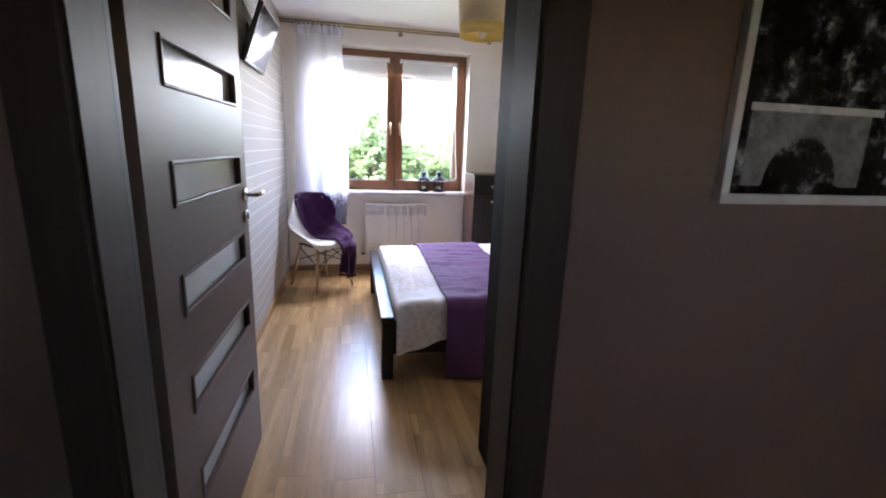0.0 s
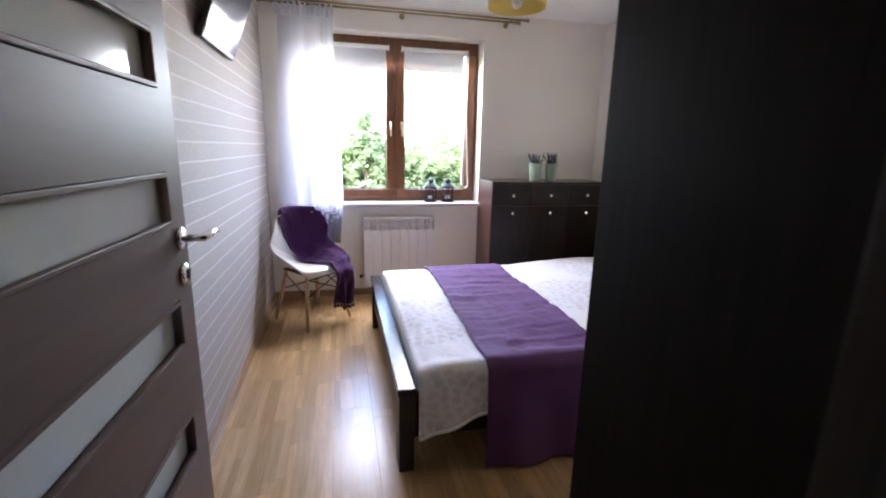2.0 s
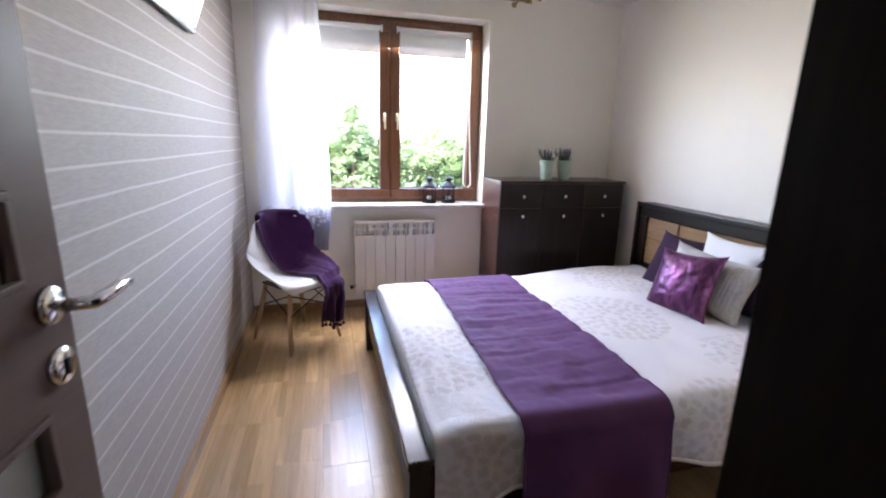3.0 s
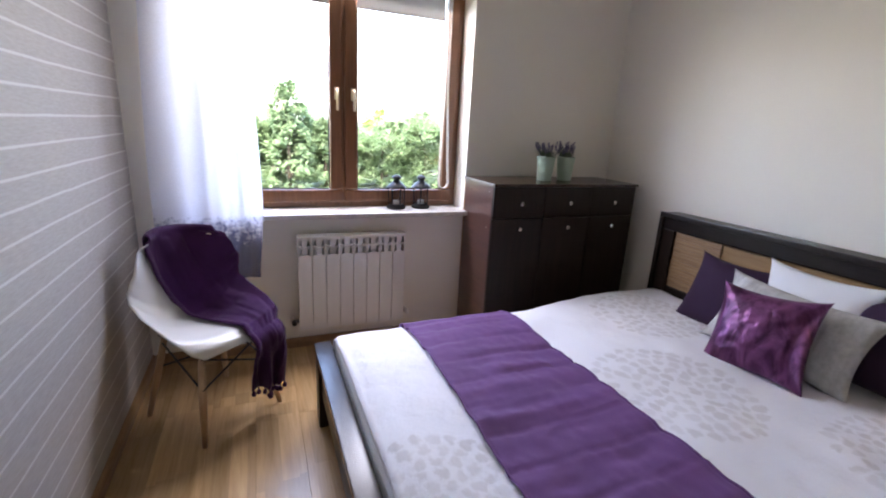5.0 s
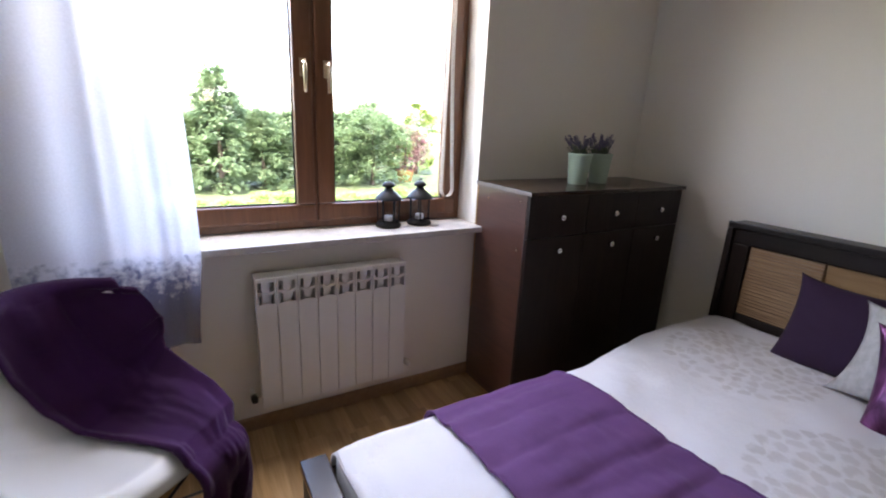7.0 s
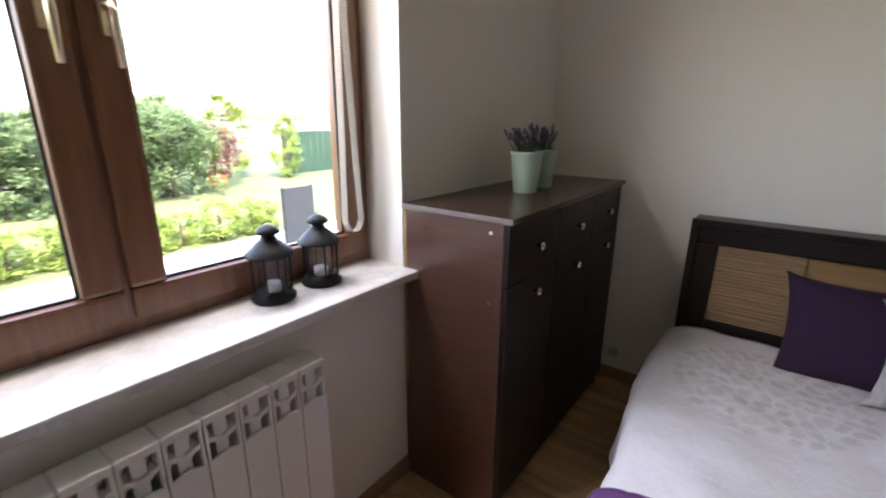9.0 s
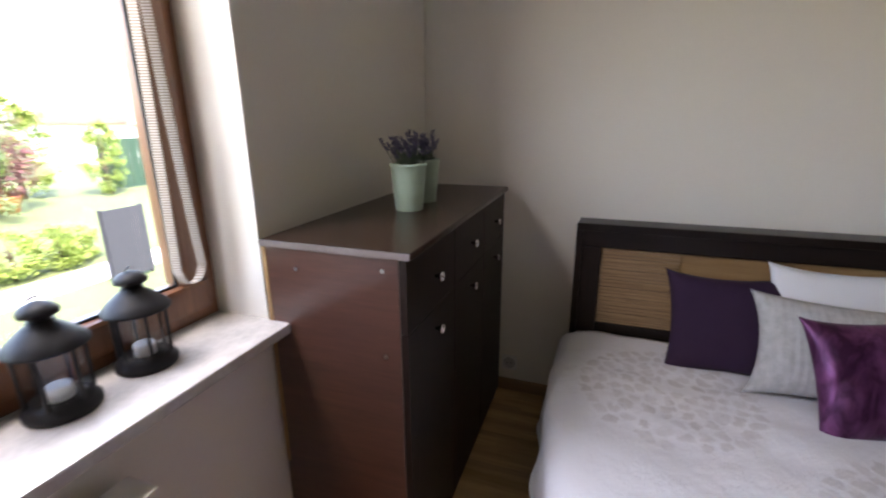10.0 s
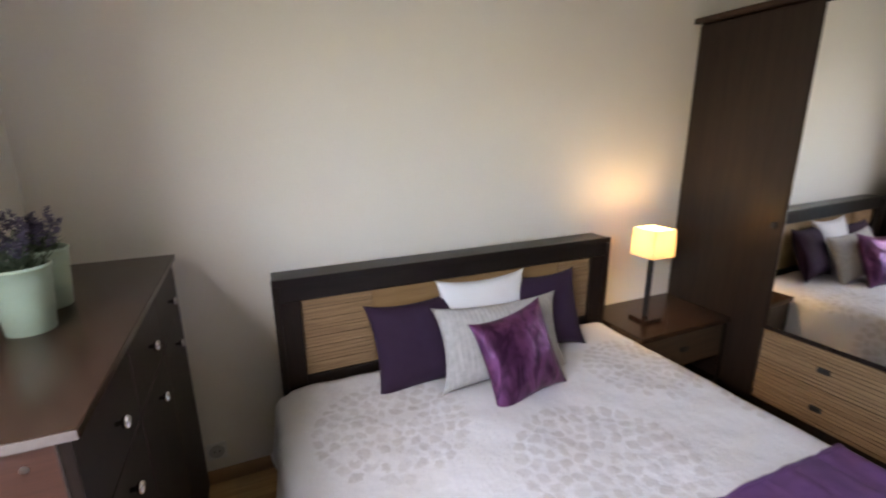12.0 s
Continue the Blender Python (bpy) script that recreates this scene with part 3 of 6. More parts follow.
# ---- bed ----
def duvet_cloth():
    """White cotton printed with pale grey rosettes."""
    m, nt, b, _ = nodes_of("printed_duvet")
    tc = nt.nodes.new("ShaderNodeTexCoord")
    sep = nt.nodes.new("ShaderNodeSeparateXYZ")
    nt.links.new(tc.outputs["Object"], sep.inputs[0])
    v = coords(nt)
    # the print follows the cloth down the sides
    down = calc(nt, "MULTIPLY", calc(nt, "MINIMUM", sep.outputs[2], 0.0), -1.0)
    side = calc(nt, "SIGN", sep.outputs[1])
    flat_y = calc(nt, "ADD", sep.outputs[1], calc(nt, "MULTIPLY", side, down))
    sway = [calc(nt, "MULTIPLY", calc(nt, "SUBTRACT", noise_tex(nt, coords(nt, (1, 1, 1), False, (k, 0, k)), 16.0, 5.0, 0.6), 0.5), 0.075) for k in (0.3, 1.4)]
    px, py = calc(nt, "ADD", sep.outputs[0], sway[0]), calc(nt, "ADD", flat_y, sway[1])
    fx = fy = None
    # rosettes: centre and radius on the cloth
    for cx, cy, cr in ((2.06, 5.99, 0.28), (1.61, 5.42, 0.3), (2.0, 4.86, 0.25), (0.60, 5.18, 0.28), (0.62, 4.4, 0.27), (1.6, 4.5, 0.27)):
        ox = calc(nt, "DIVIDE", calc(nt, "SUBTRACT", px, cx - 1.45), cr)
        oy = calc(nt, "DIVIDE", calc(nt, "SUBTRACT", py, cy - 5.5), cr)
        far = calc(nt, "ADD", calc(nt, "MULTIPLY", ox, ox), calc(nt, "MULTIPLY", oy, oy))
        if fx is None:
            fx, fy, best = ox, oy, far
            continue
        near = calc(nt, "LESS_THAN", far, best)
        fx = calc(nt, "ADD", fx, calc(nt, "MULTIPLY", near, calc(nt, "SUBTRACT", ox, fx)))
        fy = calc(nt, "ADD", fy, calc(nt, "MULTIPLY", near, calc(nt, "SUBTRACT", oy, fy)))
        best = calc(nt, "MINIMUM", far, best)
    r = calc(nt, "SQRT", best)
    ang = calc(nt, "DIVIDE", calc(nt, "ARCTAN2", fy, fx), 2 * math.pi)
    ragged = calc(nt, "MULTIPLY", calc(nt, "SUBTRACT", noise_tex(nt, v, 36.0, 5.0, 0.65), 0.5), 2.4)

    def ring(rc, half, count, shift, fill):
        """A ring of oval petals round the middle of a rosette, some of them missing."""
        turn = calc(nt, "ADD", calc(nt, "MULTIPLY", ang, float(count)), shift)
        a = calc(nt, "MULTIPLY", calc(nt, "SUBTRACT", calc(nt, "FRACT", turn), 0.5), 2.0 / fill)
        w = calc(nt, "DIVIDE", calc(nt, "SUBTRACT", r, rc), half)
        d2 = calc(nt, "ADD", calc(nt, "MULTIPLY", a, a), calc(nt, "MULTIPLY", w, w))
        pick = nt.nodes.new("ShaderNodeTexWhiteNoise")
        pick.noise_dimensions = "1D"
        nt.links.new(calc(nt, "ADD", calc(nt, "FLOOR", turn), rc * 91.0), pick.inputs["W"])
        s = nt.nodes.new("ShaderNodeMapRange")
        s.inputs["From Min"].default_value, s.inputs["From Max"].default_value = 1.05, 0.35
        nt.links.new(calc(nt, "ADD", d2, ragged), s.inputs["Value"])
        tone = calc(nt, "MULTIPLY", calc(nt, "GREATER_THAN", pick.outputs["Value"], 0.14), calc(nt, "ADD", calc(nt, "MULTIPLY", pick.outputs["Value"], 0.45), 0.5))
        return calc(nt, "MULTIPLY", s.outputs[0], tone)
    ink = ring(0.92, 0.085, 30, 0.0, 0.86)
    for one in (ring(0.76, 0.085, 25, 0.5, 0.86), ring(0.6, 0.085, 20, 0.2, 0.84), ring(0.44, 0.085, 14, 0.6, 0.84), ring(0.28, 0.08, 9, 0.1, 0.84), ring(0.12, 0.075, 4, 0.5, 0.8)):
        ink = calc(nt, "MAXIMUM", ink, one)
    ink = calc(nt, "MULTIPLY", ink, calc(nt, "ADD", calc(nt, "MULTIPLY", noise_tex(nt, v, 7.0, 3.0), 0.7), 0.4), True)
    nt.links.new(mixc(nt, ink, (0.78, 0.77, 0.79), (0.57, 0.54, 0.535)), b.inputs["Base Color"])
    b.inputs["Roughness"].default_value = 0.85
    crinkle = calc(nt, "ADD", noise_tex(nt, v, 14.0, 5.0, 0.62), calc(nt, "MULTIPLY", noise_tex(nt, v, 300.0, 2.0), 0.15))
    bump(nt, b, calc(nt, "ADD", crinkle, calc(nt, "MULTIPLY", ink, 0.12)), 0.5, 0.016)
    return m


DUVET = duvet_cloth()
BX0, BX1, BY0, BY1 = 0.425, 2.55, 4.665, 6.325


def smooth(a, b, t):
    t = max(0.0, min(1.0, (t - a) / (b - a)))
    return t * t * (3 - 2 * t)


def bed_profile(s, hem_near, hem_far, lift, out):
    """A point across the bed (y, z) for s from 0 at the near hem to 1 at the far hem."""
    top = 0.468 + lift
    r = 0.07
    ya, yb = BY0 - 0.012 - out, BY1 + 0.014 + out
    lengths = [top - r - hem_near, r * math.pi / 2, yb - ya - 2 * r, r * math.pi / 2, top - r - hem_far]
    d = s * sum(lengths)
    if d < lengths[0]:
        return ya - 0.012 * (1 - d / lengths[0]), hem_near + d
    d -= lengths[0]
    if d < lengths[1]:
        a = d / r
        return ya + r - r * math.cos(a), top - r + r * math.sin(a)
    d -= lengths[1]
    if d < lengths[2]:
        return ya + r + d, top
    d -= lengths[2]
    if d < lengths[3]:
        a = d / r
        return yb - r + r * math.sin(a), top - r + r * math.cos(a)
    d -= lengths[3]
    return yb, top - r - d


def bed():
    b = thing("bed", "double bed with dark wenge frame and wood inlaid headboard", "bed", (1.45, 5.5, 0))
    # footboard
    part("footboard", boxes((BX0 - 0.008, BX0 + 0.068, BY0, BY1, 0.353, 0.385), bevel=0.005), FOOTW, b, "low flat footboard rail")
    for y0, y1 in ((BY0 + 0.004, BY0 + 0.10), (BY1 - 0.10, BY1 - 0.004)):
        part("leg", boxes((BX0 - 0.002, BX0 + 0.062, y0, y1, 0.0, 0.353), bevel=0.003), WENGE, b)
    part("foot_panel", boxes((BX0 + 0.012, BX0 + 0.045, BY0 + 0.101, BY1 - 0.101, 0.16, 0.352), bevel=0.002), WENGE, b)
    for y0, y1 in ((BY0 + 0.02, BY0 + 0.045), (BY1 - 0.045, BY1 - 0.02)):
        part("side_rail", boxes((BX0 + 0.063, 2.448, y0, y1, 0.15, 0.352), bevel=0.003), WENGE_TOP, b)
    part("slat_base", boxes((BX0 + 0.065, 2.445, BY0 + 0.047, BY1 - 0.047, 0.2, 0.24)), WENGE_TOP, b)
    part("mattress", boxes((BX0 + 0.075, 2.44, BY0 + 0.05, BY1 - 0.05, 0.241, 0.44), bevel=0.03), WHITECL, b, "white mattress")
    # headboard
    hx0, hx1, zt = 2.45, 2.56, 0.948
    y0, y1 = 4.685, 6.325
    bm = bmesh.new()
    fr = 0.095
    prof_top = [(hx0 - 0.01, zt - 0.006), (hx0 - 0.004, zt), (hx1, zt), (hx1, zt - fr), (hx0 - 0.006, zt - fr), (hx0 - 0.01, zt - fr + 0.006)]
    lo = [bm.verts.new((x, y0, z)) for x, z in prof_top]
    hi = [bm.verts.new((x, y1, z)) for x, z in prof_top]
    for i in range(6):
        bm.faces.new((lo[i], lo[(i + 1) % 6], hi[(i + 1) % 6], hi[i]))
    bm.faces.new(lo)
    bm.faces.new(list(reversed(hi)))
    bmesh.ops.recalc_face_normals(bm, faces=bm.faces[:])
    hb = part("headboard", bm, WENGE_Y, b, "dark frame round a striped wood panel")
    for ya, yb in ((y0, y0 + fr), (y1 - fr, y1)):
        part("headboard_post", boxes((hx0 - 0.01, hx1, ya, yb, 0.0, zt - fr - 0.0005), bevel=0.003), WENGE, hb)
    part("headboard_rail", boxes((hx0 + 0.004, hx1, y0 + fr + 0.0005, y1 - fr - 0.0005, 0.3, 0.518), bevel=0.003), WENGE_Y, hb)
    part("panel", boxes((hx0 + 0.016, hx1 - 0.02, y0 + fr + 0.0005, y1 - fr - 0.0005, 0.519, zt - fr - 0.001)), HONEY, hb, "smooth honey wood panel")
    # raised outer rim of the frame
    part("rim", boxes((hx0 - 0.028, hx0 - 0.0105, y0 - 0.006, y1 + 0.006, zt - 0.024, zt + 0.006), bevel=0.004), WENGE_Y, hb)
    for ya, yb in ((y0 - 0.006, y0 + 0.02), (y1 - 0.02, y1 + 0.006)):
        part("rim", boxes((hx0 - 0.028, hx0 - 0.0105, ya, yb, 0.3, zt - 0.0245), bevel=0.004), WENGE, hb)
    rng = random.Random(4)
    for ya, yb in ((y1 - fr - 0.29, y1 - fr - 0.002), (y0 + fr + 0.002, y0 + fr + 0.2)):
        z = 0.522
        while z < zt - fr - 0.012:
            hgt = rng.uniform(0.008, 0.017)
            part("slat", boxes((hx0 + 0.008 - rng.uniform(0, 0.005), hx0 + 0.0155, ya, yb, z, min(z + hgt, zt - fr - 0.003)), bevel=0.002), ZEBRA, hb)
            z += hgt + 0.0012


bed()


def far_droop(x, y, z):
    """The covers slope softly down towards the window side, more so at the foot."""
    k = 1 - smooth(1.3, 2.1, x)
    z -= 0.03 * k * smooth(BY1 - 0.3, BY1, y) * smooth(0.25, 0.42, z)
    y -= 0.03 * k * smooth(BY1 - 0.3, BY1, y)
    return y, z


def duvet():
    bm = bmesh.new()

    def f(u, v):
        x = 0.502 + u * (2.43 - 0.502)
        hem = 0.185 + 0.07 * smooth(0.0, 0.16, u) - 0.06 * smooth(0.4, 0.7, u) + 0.012 * noise.noise((u * 8, 0, 3))
        y, z = bed_profile(v, hem, 0.2 + 0.02 * math.sin(u * 7), 0.006, 0.0)
        n1 = noise.noise((x * 2.6, y * 2.6, 0.3))
        n2 = noise.noise((x * 9, y * 7, z * 5 + 2))
        side = 1 - smooth(BY0 - 0.02, BY0 + 0.12, y) * (1 - smooth(BY1 - 0.12, BY1 + 0.02, y))
        puff = 0.018 * n1 + 0.009 * n2
        y, z = far_droop(x, y, z)
        z += puff * (1 - side) - 0.02 * (1 - smooth(0, 0.045, u))
        y += side * (0.014 * (0.8 + math.sin(x * 21 + z * 4)) * smooth(0.45, 0.2, z) + 0.008 * n2) * (-1 if y < 5.5 else 1)
        z += 0.012 * smooth(0.9, 1.0, u) * (1 - side)
        if y > 5.5:
            y += side * 0.035 * smooth(0.5, 0.8, u) * (1 + 0.5 * n1)
        return Vector((x, y, z))
    sheet(bm, 96, 110, f)
    thick(bm, 0.012)
    d = thing("duvet", "white duvet with pale grey rosette print on the bed", "duvet", (1.45, 5.5, 0.46))
    part("cover", bm, DUVET, d, "white cover with a pale rosette print", True)
    for side in (0.0, 1.0):
        part("hem", tube(bmesh.new(), [f(k / 120, side) for k in range(121)], 0.008, 6), WHITECL, d, "stitched hem", True)


duvet()


def runner():
    bm = bmesh.new()

    def f(u, v):
        y, z = bed_profile(v, 0.015, 0.22, 0.018, 0.014)
        x = 0.79 + u * (1.345 - 0.79) + (0.02 * (1 - u) + 0.01) * smooth(BY0, BY1, y)
        side = 1 - smooth(BY0 - 0.02, BY0 + 0.12, y) * (1 - smooth(BY1 - 0.12, BY1 + 0.02, y))
        n1 = noise.noise((x * 2.6, y * 2.6, 0.3))
        n2 = noise.noise((x * 9, y * 7, z * 5 + 2))
        row = abs(((y - BY0 + 0.02 * noise.noise((x * 3, y, 4))) / 0.145) % 1.0 - 0.5) * 2
        quilt = 0.0065 * (1 - row ** 12) + 0.0045 * noise.noise((x * 24, y * 11, 1)) + 0.003 * noise.noise((x * 45, y * 30, 3))
        wrinkle = 0.007 * noise.noise((x * 3.5, y * 19, 7)) * smooth(0.0, 0.4, 1 - abs(u - 0.5))
        y, z = far_droop(x, y, z)
        z += (0.018 * n1 + 0.009 * n2 + quilt + wrinkle) * (1 - side)
        y += side * (0.014 * (0.8 + math.sin(x * 21 + z * 4)) * smooth(0.45, 0.2, z) + 0.008 * n2 + 0.014 * smooth(0.42, 0.25, z)) * (-1 if y < 5.5 else 1)
        return Vector((x, y, z))
    sheet(bm, 44, 200, f)
    thick(bm, 0.008)
    r = thing("bed_runner", "purple quilted runner laid across the duvet", "bed runner", (1.09, 5.5, 0.47))
    part("cloth", bm, PURPLE, r, "purple quilted cloth", True)
    for side in (0.0, 1.0):
        bm = bmesh.new()
        tube(bm, [f(side, k / 160) + Vector((0, 0, 0.0)) for k in range(161)], 0.0045, 6)
        part("binding", bm, PURPLE, r, "narrow stitched edge", True)


runner()


def cushion(name, label, material, w, h, t, m, crease=0.0, seed=0, n=30):
    bm = bmesh.new()

    def side(sign):
        def f(u, v):
            a, b = u * 2 - 1, v * 2 - 1
            x, z = a * w / 2 * (1 - 0.13 * (1 - b * b) ** 0.8 * abs(a)), b * h / 2 * (1 - 0.15 * (1 - a * a) ** 0.8 * abs(b))
            puff = ((1 - abs(a) ** 2.6) * (1 - abs(b) ** 2.6)) ** 0.62
            wob = 0.006 * noise.noise((a * 2.2 + seed, b * 2.2, seed)) + 0.003 * noise.noise((a * 7, b * 7 + seed, 1))
            wob += crease * (abs(noise.noise((a * 1.1 + b * 0.8 + seed, b * 2.6 - a * 1.0, seed))) - 0.25)
            return m @ Vector((x, sign * (t / 2 * puff) + (wob * puff), z + h / 2))
        return f
    sheet(bm, n, n, side(1))
    sheet(bm, n, n, side(-1))
    bmesh.ops.remove_doubles(bm, verts=bm.verts[:], dist=0.0005)
    bmesh.ops.recalc_face_normals(bm, faces=bm.faces[:])
    return solid(name, bm, material, label, "cushion", smooth=True, group="cushions on the bed")


def leaning(y, x, z, lean, turn=0.0, roll=0.0):
    """A cushion that stands at (x, y, z), its width along y, leaning back towards the headboard."""
    return Matrix.Translation((x, y, z)) @ pose(0, 0, 0, 0, 0, -90 + turn) @ pose(0, 0, 0, -lean, 0, 0) @ pose(0, 0, 0, 0, roll, 0)


def ribbed():
    """Grey cloth with narrow raised ribs."""
    m, nt, b, _ = nodes_of("ribbed_grey")
    v = coords(nt)
    tc = nt.nodes.new("ShaderNodeTexCoord")
    sep = nt.nodes.new("ShaderNodeSeparateXYZ")
    nt.links.new(tc.outputs["Object"], sep.inputs[0])
    wave = calc(nt, "SINE", calc(nt, "MULTIPLY", sep.outputs[1], 2 * math.pi / 0.022))
    nt.links.new(ramp(nt, noise_tex(nt, v, 40.0), [(0.3, (0.4, 0.39, 0.37)), (0.7, (0.52, 0.51, 0.49))]), b.inputs["Base Color"])
    b.inputs["Roughness"].default_value = 0.9
    bump(nt, b, calc(nt, "ADD", wave, calc(nt, "MULTIPLY", noise_tex(nt, v, 200.0), 0.5)), 0.3, 0.003)
    return m


RIB = ribbed()
cushion("cushion", "white cotton pillow standing against the headboard", WHITECL, 0.46, 0.41, 0.14, leaning(5.44, 2.335, 0.462, 12))
cushion("cushion", "plum cotton cushion leaning against the headboard", PLUM, 0.425, 0.39, 0.13, leaning(5.775, 2.255, 0.452, 25, 3), seed=1)
cushion("cushion", "plum cotton cushion leaning against the headboard", PLUM, 0.40, 0.385, 0.13, leaning(5.135, 2.28, 0.475, 22, -4), seed=5)
cushion("cushion", "ribbed pale grey cushion leaning on the pillows", RIB, 0.62, 0.35, 0.14, leaning(5.445, 2.15, 0.466, 24, 0, 1.5), seed=2)
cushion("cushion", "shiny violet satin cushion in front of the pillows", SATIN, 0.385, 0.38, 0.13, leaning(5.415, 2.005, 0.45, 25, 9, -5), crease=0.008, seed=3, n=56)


# ---- dresser ----
def dresser():
    x0, x1, y0, y1, h = 1.468, 2.53, 6.652, 7.05, 1.07
    d = thing("dresser", "dark wenge shoe cabinet dresser with six small fronts", "dresser", ((x0 + x1) / 2, (y0 + y1) / 2, 0))
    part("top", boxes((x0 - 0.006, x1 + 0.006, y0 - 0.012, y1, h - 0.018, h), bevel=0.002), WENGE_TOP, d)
    edge = plain("worn_edge_band", (0.15, 0.118, 0.105), 0.45, vary=0.25)
    part("edge_band", boxes((x0 - 0.0072, x0 - 0.0062, y0 - 0.012, y1, h - 0.017, h - 0.001)), edge, d, "pale worn edge band")
    part("edge_band", boxes((x0 - 0.006, x1 + 0.006, y0 - 0.0132, y0 - 0.0122, h - 0.017, h - 0.001)), WENGE_TOP, d)
    part("edge_band", boxes((x0 + 0.0005, x0 + 0.0175, y0 + 0.0188, y0 + 0.0198, 0.001, h - 0.02)), edge, d)
    part("back_edge", boxes((x0 - 0.002, x0 - 0.0005, y1 - 0.012, y1, 0.4, h - 0.02)), HONEY, d, "raw wood back edge")
    part("side", boxes((x0, x0 + 0.018, y0 + 0.02, y1, 0.0, h - 0.0185), bevel=0.001), MAHOG, d, "reddish brown side panel")
    part("side", boxes((x1 - 0.018, x1, y0 + 0.02, y1, 0.0, h - 0.0185), bevel=0.001), MAHOG, d)
    part("plinth", boxes((x0 + 0.019, x1 - 0.019, y0 + 0.035, y0 + 0.05, 0.0, 0.07)), WENGE, d)
    part("back", boxes((x0 + 0.019, x1 - 0.019, y1 - 0.01, y1 - 0.004, 0.07, h - 0.019)), WENGE, d)
    part("bottom", boxes((x0 + 0.019, x1 - 0.019, y0 + 0.021, y1 - 0.011, 0.071, 0.088)), WENGE, d)
    w = (x1 - x0) / 3
    split = 0.862
    for i in range(3):
        a, b = x0 + i * w + 0.002, x0 + (i + 1) * w - 0.002
        for z0, z1, kz, nm in ((split + 0.002, h - 0.021, 0.953, "drawer"), (0.075, split - 0.002, 0.80, "door")):
            f = part(nm, boxes((a, b, y0, y0 + 0.0185, z0, z1), bevel=0.0015), WENGE, d)
            km = Matrix.Translation((x0 + i * w + 0.186 - 0.005 * i, y0, kz)) @ pose(0, 0, 0, 90, 0, 0)
            bm = lathe(bmesh.new(), [(0.005, 0), (0.005, 0.01), (0.012, 0.014), (0.014, 0.019), (0.011, 0.024)], 16, m=km)
            part("knob", bm, CHROME, f, "small chrome knob", True)
    for yy, zz in ((y0 + 0.06, 1.02), (y0 + 0.06, 0.80), (y0 + 0.30, 1.0)):
        bm = lathe(bmesh.new(), [(0.006, 0), (0.006, 0.0015)], 12, m=Matrix.Translation((x0, yy, zz)) @ pose(0, 0, 0, 0, -90, 0))
        part("screw_cover", bm, CHROME, d)


dresser()


# ---- wardrobe ----
def mirror_mat():
    m, nt, b, _ = nodes_of("mirror")
    b.inputs["Base Color"].default_value = (0.9, 0.9, 0.9, 1)
    b.inputs["Metallic"].default_value = 1.0
    b.inputs["Roughness"].default_value = 0.01
    return m


MIRROR = mirror_mat()


